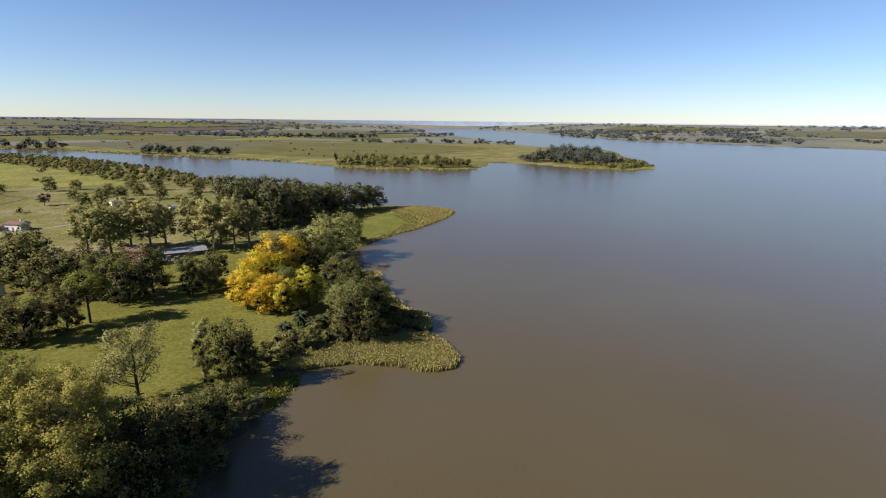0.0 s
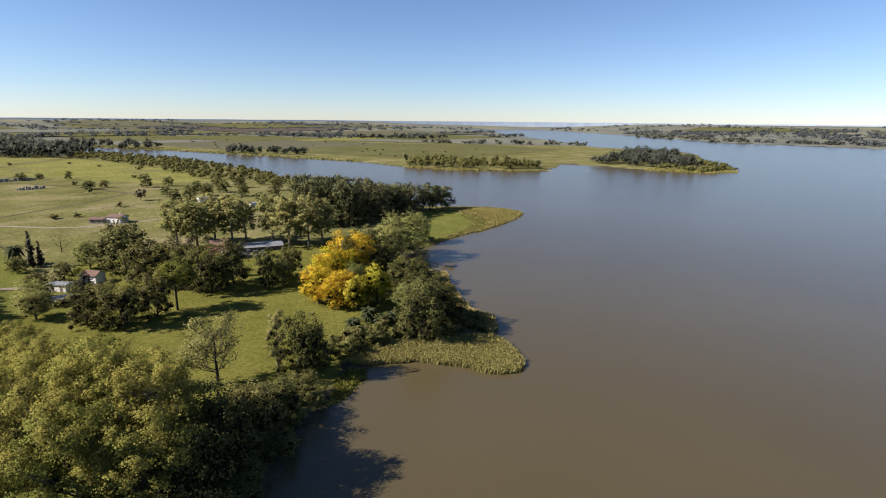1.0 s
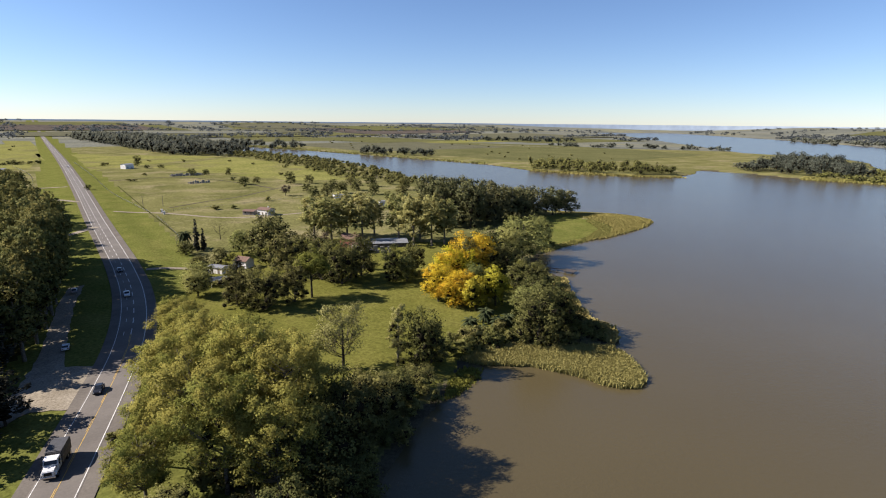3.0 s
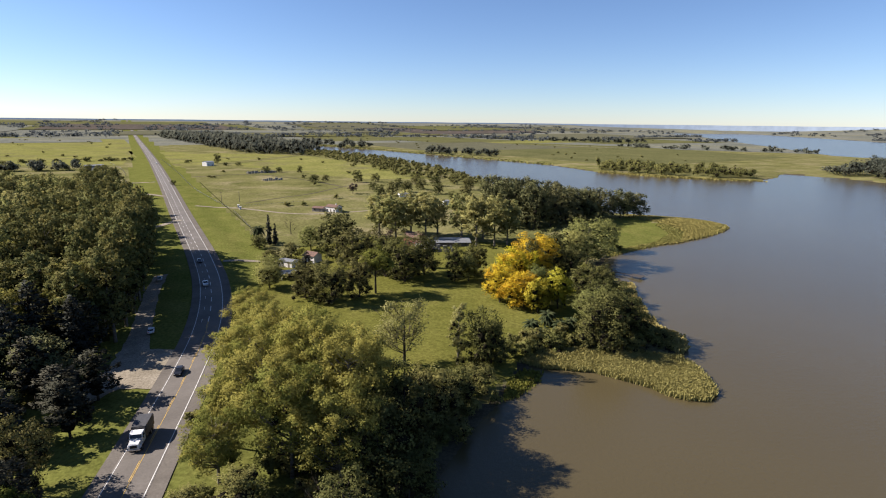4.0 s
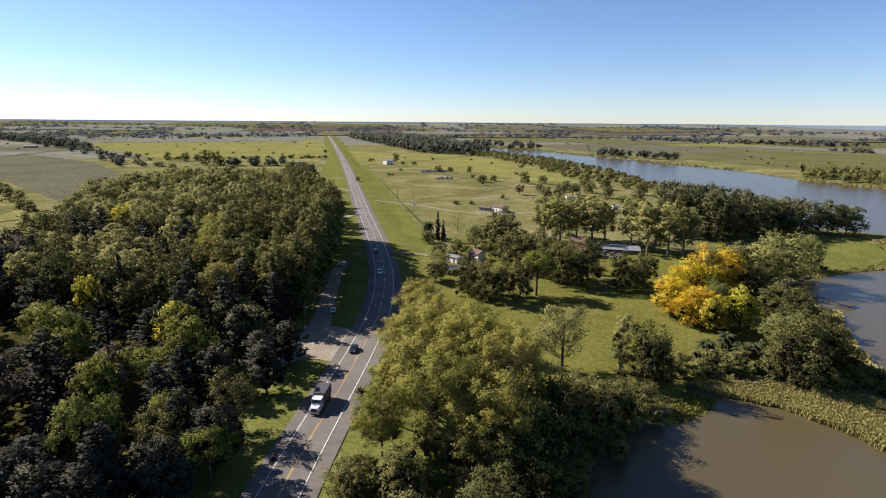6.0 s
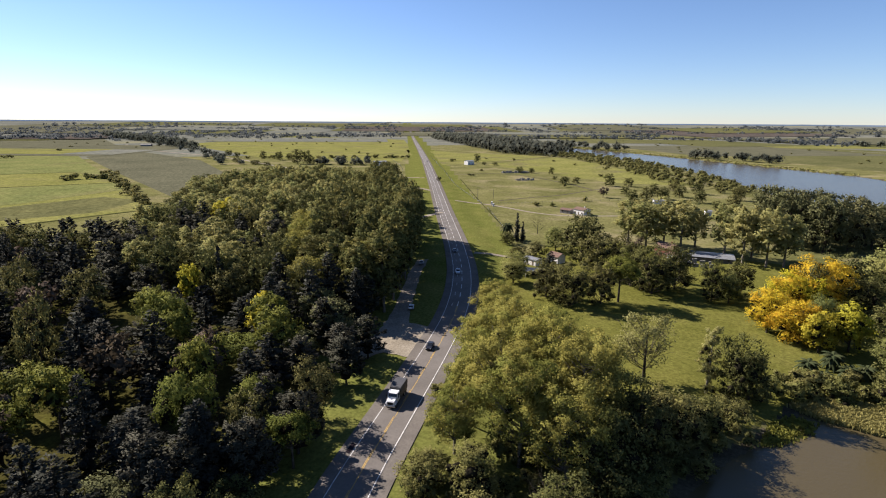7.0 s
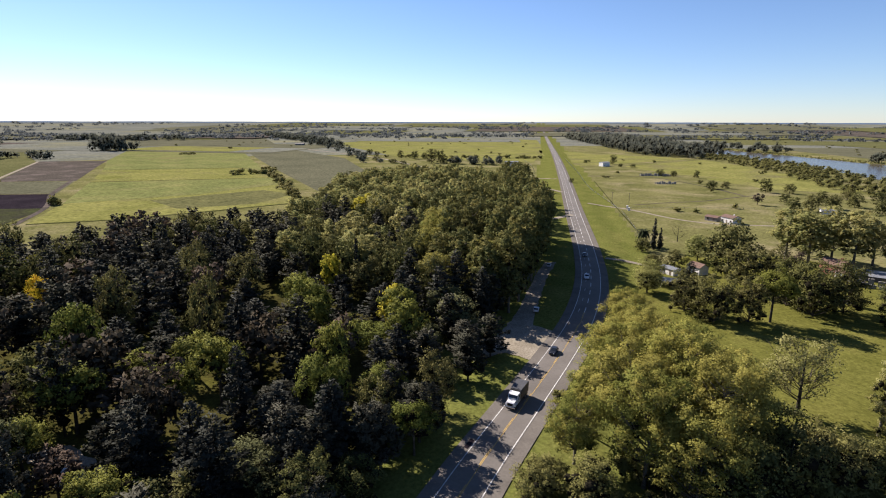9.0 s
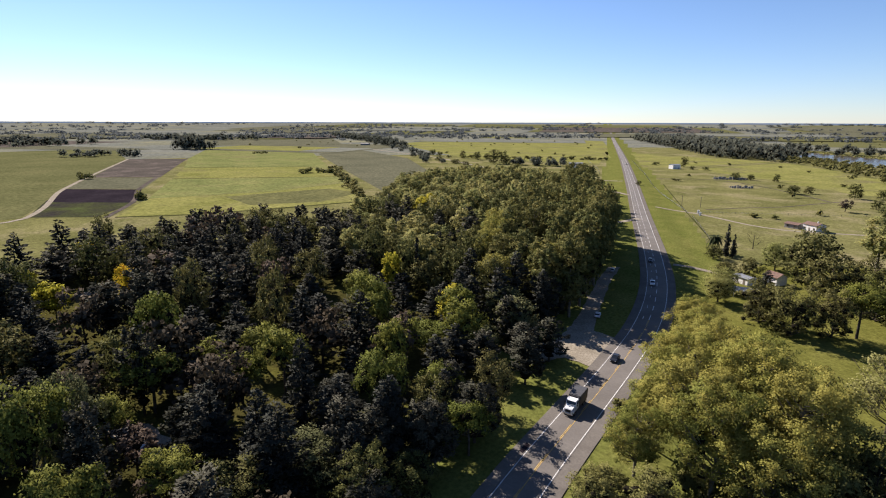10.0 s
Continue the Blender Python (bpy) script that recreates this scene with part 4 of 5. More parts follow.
for kind, x, y, h, r in [("cedar_tree", -87, 131, 19, 4.6), ("eucalyptus_tree", -92, 141, 23, 5.4), ("pine_tree", -86, 113, 15, 4.8), ("cedar_tree", -97, 122, 20, 6), ("cedar_tree", -99, 134, 22, 6.5), ("eucalyptus_tree", -97, 146, 25, 6), ("cedar_tree", -104, 112, 20, 6), ("plane_tree", -149, 190, 24, 9), ("plane_tree", -141, 178, 22, 8), ("plane_tree", -133, 164, 21, 7), ("lime_tree", -102, 109, 15, 5.5), ("lime_tree", -232, 224, 20, 8), ("stone_pine", -121, 92, 18, 6), ("stone_pine", -89, 97, 17, 5.5), ("lime_tree", -146, 122, 16, 4),
                         ("cypress_tree", -141, 130, 21, 1.8), ("stone_pine", -107, 55, 16, 5), ("stone_pine", -108, 19, 13, 4.6), ("stone_pine", -120, 31, 15, 6), ("stone_pine", -83, 22, 12, 4.6), ("stone_pine", -136, 99, 16, 5), ("stone_pine", -75, 74, 12, 4.6), ("stone_pine", -101, 108, 16, 5.5), ("brown_tree", -124, 38, 15, 5), ("brown_tree", -111, 68, 17, 5.5), ("brown_tree", -94, 78, 16, 5), ("brown_tree", -124, 19, 15, 5), ("cedar_tree", -68, 54, 19, 5.6), ("cedar_tree", -74, 35, 19, 6), ("cedar_tree", -108, 78, 20, 6), ("cedar_tree", -66, 44, 15, 5), ("pine_tree", -63, 60, 13, 4.5), ("pine_tree", -72, 46, 16, 5), ("cedar_tree", -82, 36, 18, 5.5), ("cedar_tree", -90, 30, 18, 5.5), ("pine_tree", -98, 30, 13, 5), ("cedar_tree", -70, 70, 14, 4.6), ("oak_tree", -59, 50, 9, 4.4), ("stone_pine", -60, 66, 11, 4.2), ("pine_tree", -57, 40, 11, 4.4), ("plane_tree", -137, 189, 24, 8), ("plane_tree", -104, 176, 23, 7), ("plane_tree", -107, 133, 20, 6.5), ("plane_tree", -100, 152, 22, 7), ("autumn_tree", -270, 55, 12, 4), ("autumn_tree", -201, 51, 15, 4.5),
                         ("lime_tree", -206, 30, 12, 5), ("lime_tree", -236, 28, 10, 4), ("pine_tree", -73, 75, 12.6, 4.2), ("lime_tree", -245, 62, 12, 5)]:
    tree(kind, x, y, h, r)

# around the lawn
for kind, x, y, h, r in [("stone_pine", -15.5, 189, 17, 6.2), ("oak_tree", -30, 178, 13.5, 6), ("oak_tree", -21, 185, 13, 5.2), ("oak_tree", -40, 184, 12, 6), ("oak_tree", -5, 204, 16, 7), ("oak_tree", -13, 211, 15, 6),
                         ("oak_tree", 3, 214, 15, 6), ("oak_tree", -37, 242, 20, 9), ("oak_tree", -27.6, 223, 16, 7), ("oak_tree", -20, 230, 14, 6), ("cedar_tree", 5.5, 224, 7, 2.4), ("oak_tree", 15, 204, 13.5, 4.6),
                         ("willow_tree", 20.5, 204, 11, 5), ("oak_tree", 24, 214, 12, 5.5), ("willow_tree", -52, 258, 12.5, 7), ("cedar_tree", -44, 207, 12, 4.2), ("autumn_tree", 29, 178, 14, 6.5),
                         ("autumn_tree", 36, 172, 13, 7), ("autumn_tree", 38, 192, 17, 8), ("autumn_tree", 47, 207, 19, 9.5), ("oak_tree", 58, 222, 16, 6.5), ("willow_tree", 43, 181, 13, 4.5),
                         ("lime_tree", 40, 167, 13, 4.5), ("lime_tree", 48, 171, 13.5, 5.5), ("oak_tree", 44, 199, 16, 4), ("willow_tree", 79, 236, 22, 13), ("willow_tree", 70, 226, 18, 8), ("willow_tree", 98, 262, 16, 7.5),
                         ("oak_tree", 60, 205, 12, 6), ("oak_tree", 63, 208, 12, 5), ("oak_tree", 52, 140, 15, 6.5), ("oak_tree", 58, 147, 15, 6.5), ("oak_tree", 63, 143, 11, 4.5),
                         ("oak_tree", 65, 152, 10, 4.5), ("willow_tree", 56, 160, 11, 5.5), ("oak_tree", 62, 168, 11, 5), ("oak_tree", 67, 180, 10, 4.5), ("oak_tree", 71, 193, 9, 4.5), ("oak_tree", 62, 182, 12, 6),
                         ("cypress_tree", -74.7, 268.5, 15.8, 1.5), ("cypress_tree", -71.8, 269, 11.5, 1.3), ("bare_tree", -70, 295.5, 10.6, 5), ("willow_tree", -56, 196, 10, 6.5), ("willow_tree", -60, 212, 9, 6),
                         ("oak_tree", -64, 232, 6, 4), ("oak_tree", -57, 238, 7, 4), ("oak_tree", -78, 262, 6, 4), ("brown_tree", -15, 262, 9, 4), ("bare_tree", -15.1, 73.1, 9, 3.6)]:
    tree(kind, x, y, h * (1.15 if kind == "oak_tree" else 1.0), r * (1.1 if kind == "oak_tree" else 1.0))
for x, y, h, r in [(-20, 284, 24, 8), (-11, 279, 24, 8.5), (-3, 290, 25, 8), (5, 284, 26, 8), (12, 296, 21, 7), (-14, 298, 22, 7), (24, 278, 26, 7.5), (31, 268, 26, 8), (40, 266, 26, 8), (47, 268, 24, 7), (36, 282, 24, 7)]:
    tree("poplar_tree", x, y, h, r, "tall poplars round the farm")
for x, y, h in [(48, 330, 32), (56, 318, 30), (70, 310, 30), (62, 332, 30), (82, 318, 26), (95, 328, 24), (108, 336, 22), (122, 344, 21), (138, 350, 20), (88, 340, 27), (74, 345, 28), (102, 350, 22), (150, 356, 18),
                (60, 352, 26), (118, 358, 20)]:
    tree("shore_pine", x, y, h, 9.0, "dark pines on the lake shore")
for x, y in scatter([(22, 132), (30, 136), (46, 141), (74, 138), (74, 150), (50, 152), (28, 146)], 3.4, 700, 6):
    tree("shrub", x, y, 3 + 3 * rng.random(), None, "shrubs on the lake shore")
for x, y in scatter([(-18, 30), (-10, 60), (2, 84), (16, 108), (24, 122), (8, 122), (-12, 104), (-36, 78), (-38, 40)], 4.4, 700, 8):
    tree("shrub", x, y, 2.5 + 3 * rng.random(), None, "shrubs on the lake shore")
for x, y in [(70, 158), (72, 170), (76, 185), (80, 200), (82, 222), (88, 246), (91, 250), (95, 256), (104, 263), (-68, 246), (-60, 222), (-46, 100), (-43, 90), (-40, 76), (-44, 118)]:
    tree("shrub", x, y, 2 + 1.8 * rng.random(), None, "shrubs beside the road and lake")
# lone bushes and trees on the pasture
for kind, x, y, h, r in [("oak_tree", -287, 800, 15, 7), ("oak_tree", -60, 560, 13, 8), ("oak_tree", -42, 565, 9, 7), ("oak_tree", -105, 560, 8, 8), ("oak_tree", -95, 572, 7, 6), ("oak_tree", -180, 660, 8, 7),
                         ("oak_tree", -165, 662, 7, 6), ("oak_tree", -140, 660, 9, 5), ("oak_tree", -230, 520, 5, 4), ("oak_tree", -330, 800, 5, 5), ("oak_tree", -262, 760, 5, 5), ("oak_tree", -245, 762, 5, 6),
                         ("brown_tree", -55, 470, 9, 6), ("oak_tree", -30, 455, 10, 7), ("oak_tree", -20, 462, 12, 8), ("oak_tree", -8, 480, 11, 8), ("oak_tree", 5, 500, 11, 8), ("oak_tree", -40, 500, 7, 6),
                         ("oak_tree", 20, 470, 10, 7), ("oak_tree", 30, 430, 8, 6), ("oak_tree", 42, 440, 12, 7), ("oak_tree", 50, 500, 12, 8), ("oak_tree", 62, 470, 13, 8), ("shrub", -96, 400, 3, 5), ("shrub", -84, 402, 3, 3.5),
                         ("oak_tree", -16, 520, 9, 7), ("oak_tree", 20, 530, 10, 8), ("oak_tree", 0, 545, 9, 7)]:
    tree(kind, x, y, h, r * 0.74, "bushes and trees on the pasture")


def woods(name, spots, h, r, mat, leaves, size, label, lift=0.0):
    """Far trees or bushes that nobody could count, as one mesh."""
    gen = np.random.default_rng(len(spots))
    lobes = []
    for (x, y), z in zip(spots, land_height(spots)):
        hh, rr = h * (0.7 + 0.6 * gen.random()), r * (0.75 + 0.5 * gen.random())
        for k in range(5):
            w = rr * (0.42 + 0.26 * gen.random())
            lobes.append((x + gen.normal() * rr * 0.42, y + gen.normal() * rr * 0.42, z + hh * (0.3 + 0.1 * k + 0.06 * gen.normal()), w, w, hh * (0.24 + 0.12 * gen.random())))
    n = leaves * len(spots)
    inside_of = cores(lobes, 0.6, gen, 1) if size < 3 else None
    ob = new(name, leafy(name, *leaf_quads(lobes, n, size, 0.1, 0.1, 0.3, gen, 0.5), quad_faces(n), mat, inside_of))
    return tagged(ob, label, "woodland", kind="stuff")


def band(line, wide, gap, seed):
    gen, out = np.random.default_rng(seed), []
    for a, b in zip(line[:-1], line[1:]):
        a, b = np.array(a, float), np.array(b, float)
        n = max(1, int(np.hypot(*(b - a)) / gap))
        for k in range(n):
            out.append(a + (b - a) * (k + gen.random()) / n + gen.normal(size=2) * wide)
    return out


woods("channel_scrub", scatter([(60, 640), (74, 560), (40, 540), (-20, 640), (-80, 800), (-170, 960), (-260, 1120), (-270, 1230), (-170, 1110), (-60, 950), (30, 750)], 11, 6000, 11), 6.0, 4.4, LEAF_SHRUB, 230, 0.55,
      "belt of dark green scrub along the channel")
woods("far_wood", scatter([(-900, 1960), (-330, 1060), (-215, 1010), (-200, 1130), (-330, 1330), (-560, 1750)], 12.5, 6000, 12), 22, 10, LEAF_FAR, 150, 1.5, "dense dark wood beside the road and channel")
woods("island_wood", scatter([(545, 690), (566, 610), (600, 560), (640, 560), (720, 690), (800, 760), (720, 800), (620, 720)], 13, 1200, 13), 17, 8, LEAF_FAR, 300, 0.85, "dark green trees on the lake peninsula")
woods("island_scrub", band([(570, 575), (600, 540), (640, 530), (664, 546), (720, 640)], 9, 6, 31), 6, 6, LEAF_SHRUB, 120, 1.1, "low scrub round the lake peninsula")
woods("bank_wood", scatter([(262, 720), (300, 672), (360, 640), (410, 630), (430, 660), (370, 720), (330, 800), (270, 800)], 12, 900, 14), 11, 7, LEAF_SHRUB, 300, 0.75, "dull green scrub on the far bank")
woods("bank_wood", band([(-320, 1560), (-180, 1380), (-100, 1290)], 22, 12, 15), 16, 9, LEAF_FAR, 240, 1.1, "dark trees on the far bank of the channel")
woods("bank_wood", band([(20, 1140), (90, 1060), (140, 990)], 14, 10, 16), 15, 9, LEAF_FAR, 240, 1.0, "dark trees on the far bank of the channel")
for x, y, h, r in [(-656, 735, 12, 6), (-590, 698, 14, 6.5), (-575, 705, 12, 5), (-515, 648, 22, 9), (-503, 655, 20, 8), (-492, 650, 13, 6), (-480, 660, 10, 6), (-700, 720, 9, 6), (-740, 742, 11, 7), (-625, 640, 7, 7), (-600, 620, 6, 6),
                   (-560, 610, 7, 8), (-530, 600, 6, 6)]:
    tree("oak_tree", x, y, h, r, "dark trees along the dirt road")
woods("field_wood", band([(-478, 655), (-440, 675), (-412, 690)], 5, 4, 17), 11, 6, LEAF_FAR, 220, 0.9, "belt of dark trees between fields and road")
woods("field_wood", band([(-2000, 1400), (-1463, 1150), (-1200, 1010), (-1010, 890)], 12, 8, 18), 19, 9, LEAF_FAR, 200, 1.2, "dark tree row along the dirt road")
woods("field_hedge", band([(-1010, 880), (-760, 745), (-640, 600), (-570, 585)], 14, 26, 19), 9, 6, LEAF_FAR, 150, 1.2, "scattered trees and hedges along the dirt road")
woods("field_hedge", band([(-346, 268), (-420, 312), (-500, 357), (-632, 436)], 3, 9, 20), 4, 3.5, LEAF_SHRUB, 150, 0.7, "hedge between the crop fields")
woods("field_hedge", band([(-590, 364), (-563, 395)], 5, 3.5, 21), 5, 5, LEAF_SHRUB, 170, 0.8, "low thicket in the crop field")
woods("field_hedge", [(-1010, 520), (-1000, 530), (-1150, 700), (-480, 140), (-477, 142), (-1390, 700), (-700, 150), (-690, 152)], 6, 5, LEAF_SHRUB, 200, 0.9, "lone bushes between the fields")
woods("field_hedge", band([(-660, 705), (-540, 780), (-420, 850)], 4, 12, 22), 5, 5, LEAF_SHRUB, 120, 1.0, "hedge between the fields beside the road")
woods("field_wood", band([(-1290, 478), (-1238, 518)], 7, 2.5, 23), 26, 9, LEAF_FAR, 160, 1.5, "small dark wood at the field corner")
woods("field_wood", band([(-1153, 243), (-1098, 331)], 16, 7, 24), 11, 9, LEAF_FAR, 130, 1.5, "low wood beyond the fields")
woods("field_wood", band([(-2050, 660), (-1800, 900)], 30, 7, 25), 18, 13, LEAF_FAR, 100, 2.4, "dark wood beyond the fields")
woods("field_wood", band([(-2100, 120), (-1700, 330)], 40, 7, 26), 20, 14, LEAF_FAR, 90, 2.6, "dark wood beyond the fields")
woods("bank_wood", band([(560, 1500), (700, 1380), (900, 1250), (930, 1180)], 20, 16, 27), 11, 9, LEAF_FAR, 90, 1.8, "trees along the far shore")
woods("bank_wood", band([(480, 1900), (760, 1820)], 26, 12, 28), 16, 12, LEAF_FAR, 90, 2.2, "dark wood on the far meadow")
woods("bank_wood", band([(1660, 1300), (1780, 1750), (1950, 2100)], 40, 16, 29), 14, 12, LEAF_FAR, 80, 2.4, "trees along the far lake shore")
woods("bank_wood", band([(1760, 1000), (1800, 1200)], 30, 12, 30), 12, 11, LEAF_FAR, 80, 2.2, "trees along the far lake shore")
gen = np.random.default_rng(77)
lines = []
for k in range(230):
    turn, far = radians(-72 + 165 * gen.random()), 2000 * (4750 / 2000) ** (gen.random() ** 0.8)
    c = np.array([-math.sin(turn) * far, math.cos(turn) * far])
    way = radians(26 + (90 if gen.random() < 0.6 else 0)) + gen.normal() * 0.15
    half = (60 + 190 * gen.random()) * (0.5 + far / 3500)
    d = np.array([-math.sin(way), math.cos(way)]) * half
    lines += band([c - d, c + d], 8 + 22 * gen.random(), 15 + far / 170, k)
lines = np.array(lines)
lines = lines[(~inside(lines, shore_np)) & (away(lines, shore_np, True) > 20) & (away(lines, road_np) > 60) & (np.hypot(*lines.T) < 4850)]
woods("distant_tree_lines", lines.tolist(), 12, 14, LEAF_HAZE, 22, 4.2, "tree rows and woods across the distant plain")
gen = np.random.default_rng(78)
dots = np.array([[-math.sin(a) * d, math.cos(a) * d] for a, d in zip(radians(-30) + radians(120) * gen.random(260), 420 + 1900 * gen.random(260))])
dots = dots[(~inside(dots, shore_np)) & (away(dots, shore_np, True) > 10) & (away(dots, road_np) > 40) & ~inside(dots, GROVE)]
dots = dots[~((dots[:, 0] < -300) & (dots[:, 1] < 800))]
woods("pasture_bushes", dots.tolist(), 3.5, 3.2, LEAF_SHRUB, 60, 0.8, "small bushes dotted over the pasture")
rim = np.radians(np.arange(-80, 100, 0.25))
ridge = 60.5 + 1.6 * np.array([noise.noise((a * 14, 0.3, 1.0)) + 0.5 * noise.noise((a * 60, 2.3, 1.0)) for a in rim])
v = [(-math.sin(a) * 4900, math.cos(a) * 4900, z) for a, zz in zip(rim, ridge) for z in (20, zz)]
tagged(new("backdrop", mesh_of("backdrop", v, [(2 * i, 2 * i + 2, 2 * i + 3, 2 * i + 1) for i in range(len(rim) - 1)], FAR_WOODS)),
       "low woods on the horizon in glowing blue grey haze colour", "backdrop", kind="structure")

# ---- reeds and marsh grass ----
def blades(name, poly, count, high, wide, mat, label, seed, lift=0.0):
    """Upright blades and plumes over an outline, as one mesh."""
    gen = np.random.default_rng(seed)
    lo, hi = np.min(poly, 0), np.max(poly, 0)
    p = lo + gen.random((count * 4, 2)) * (hi - lo)
    edge = away(p, poly, True)
    p = p[inside(p, poly) & (edge > 1.6 * gen.random(len(p)))][:count]
    n = len(p)
    z = np.maximum(land_height(p), -0.1) + lift
    base = np.column_stack([p, z])
    a = gen.random(n) * math.pi
    side = np.column_stack([np.cos(a), np.sin(a), np.zeros(n)]) * wide * (0.6 + 0.8 * gen.random((n, 1)))
    tall = high * (0.6 + 0.5 * gen.random(n))
    up = np.column_stack([gen.normal(size=n) * 0.25 * high, gen.normal(size=n) * 0.25 * high, tall])
    quads = np.stack([base - side * 0.7, base + side * 0.7, base + up + side, base + up * 1.05 - side], 1).reshape(-1, 3)
    return tagged(new(name, mesh_of(name, quads, quad_faces(n), mat)), label, "reeds", kind="stuff")


REEDS = [(27, 133), (33, 129), (45.5, 126.5), (55.7, 119), (60, 113.5), (64, 111), (69, 110.5), (73, 114), (75, 121), (75.5, 128), (74, 135), (66, 137.5), (59, 138.5), (46, 141), (36, 140)]
blades("reed_bed", REEDS, 42000, 1.25, 0.11, REED, "dense bed of drying yellow green reeds in the lake", 1, 0.0)
blades("reed_bed", [(74, 136), (79, 140), (82, 148), (78, 158), (80, 172), (84, 190), (88, 204), (82, 205), (76, 185), (72, 160), (71, 145)], 4200, 1.6, 0.26, REED, "fringe of reeds along the lake shore", 2)
blades("marsh_grass", [(124, 272), (146, 281), (172, 298), (188, 311), (200, 324), (203, 333), (200, 345), (190, 357), (170, 367), (150, 373), (148, 352), (157, 330), (161, 306), (150, 288)], 20000, 0.8, 0.35, MARSH,
       "tussocky marsh grass covering the spit", 3)
blades("marsh_grass", [(92, 249), (98, 252), (110, 261), (124, 270), (150, 286), (161, 306), (156, 330), (150, 322), (148, 300), (134, 284), (112, 270), (98, 262)], 9000, 0.7, 0.3, MARSH, "tussocky marsh grass along the lake shore", 9)
blades("marsh_grass", [(19, 112), (24, 114), (31, 122), (33, 128), (27, 129), (22, 122)], 900, 0.7, 0.25, LEAF_STONE, "bright green marsh grass at the water's edge", 4)
blades("far_reeds", [(545, 575), (560, 552), (598, 514), (642, 506), (672, 530), (650, 540), (600, 545), (565, 590)], 2600, 1.2, 1.0, MARSH, "pale reeds round the tip of the peninsula", 5)
blades("far_reeds", [(245, 712), (300, 652), (362, 617), (410, 604), (412, 616), (362, 632), (306, 668), (254, 724)], 2600, 1.2, 1.0, MARSH, "pale reeds along the far bank", 6)
blades("far_reeds", [(-300, 1480), (-90, 1243), (60, 1043), (212, 828), (222, 842), (72, 1062), (-80, 1262), (-290, 1500)], 5000, 1.2, 1.6, MARSH, "pale reeds along the far bank of the channel", 7)


# ---- things with parts ----
def part(name, bm, mat, parent, label=""):
    me = bpy.data.meshes.new(name)
    bmesh.ops.recalc_face_normals(bm, faces=bm.faces[:])
    bm.to_mesh(me)
    bm.free()
    me.materials.append(mat)
    ob = new(name, me)
    ob.parent = parent
    return tagged(ob, label)


def thing(name, x, y, turn, label, category, group="", z=None):
    ob = new(name)
    ob.empty_display_size = 0.3
    ob.matrix_basis = pose(x, y, ground_at(x, y) if z is None else z, 0, 0, turn)
    return tagged(ob, label, category, group)


def box(x0, x1, y0, y1, z0, z1, soft=0.0, bm=None):
    own = bm or bmesh.new()
    c = bmesh.ops.create_cube(own, size=1)["verts"]
    bmesh.ops.transform(own, matrix=Matrix.Translation(((x0 + x1) / 2, (y0 + y1) / 2, (z0 + z1) / 2)) @ Matrix.Diagonal((x1 - x0, y1 - y0, z1 - z0, 1)), verts=c)
    if soft:
        bmesh.ops.bevel(own, geom=list({e for v in c for e in v.link_edges}), offset=soft, segments=2, affect="EDGES")
    return own


def prism(outline, y0, y1, soft=0.0):
    """A side outline in x and z, drawn out from y0 to y1."""
    bm = bmesh.new()
    a, b = ([bm.verts.new((x, y, z)) for x, z in outline] for y in (y0, y1))
    bm.faces.new(a)
    bm.faces.new(b[::-1])
    for i in range(len(a)):
        j = (i + 1) % len(a)
        bm.faces.new((a[i], b[i], b[j], a[j]))
    if soft:
        bmesh.ops.bevel(bm, geom=bm.edges[:], offset=soft, segments=2, affect="EDGES")
    return bm


def disc(x, y, z, r, wide, sides=16):
    bm = bmesh.new()
    bmesh.ops.create_cone(bm, cap_ends=True, segments=sides, radius1=r, radius2=r, depth=wide, matrix=Matrix.Translation((x, y, z)) @ Matrix.Rotation(math.pi / 2, 4, "X"))
    return bm


def wheel(parent, x, y, r, wide):
    tyre = part("wheel", disc(x, y, r, r, wide), RUBBER, parent)
    part("rim", disc(x, y + (0.02 if y > 0 else -0.02), r, r * 0.58, wide), STEEL, tyre)


def car(x, y, turn, paint, label, z, group="cars"):
    ob = thing("car", x, y, turn, label, "car", group, z)
    part("body", prism([(-2.1, 0.35), (-2.12, 0.75), (-2.0, 0.92), (-1.2, 0.96), (1.0, 0.94), (1.95, 0.78), (2.12, 0.6), (2.1, 0.32)], -0.86, 0.86, 0.07), paint, ob)
    part("cabin", prism([(-1.75, 0.94), (-1.35, 1.42), (0.15, 1.46), (0.95, 0.94)], -0.72, 0.72, 0.06), DARK_GLASS, ob, "dark glass cabin")
    part("roof_panel", prism([(-1.38, 1.41), (-1.3, 1.47), (0.1, 1.51), (0.2, 1.44)], -0.68, 0.68, 0.02), paint, ob)
    for sx in (-1.3, 1.3):
        for sy in (-0.8, 0.8):
            wheel(ob, sx, sy, 0.32, 0.22)
    for sy in (-0.62, 0.62):
        part("headlight", box(2.06, 2.14, sy - 0.18, sy + 0.18, 0.6, 0.74, 0.02), LAMP_LENS, ob)
        part("tail_light", box(-2.15, -2.08, sy - 0.15, sy + 0.15, 0.66, 0.84, 0.02), LAMP_RED, ob)
    return ob


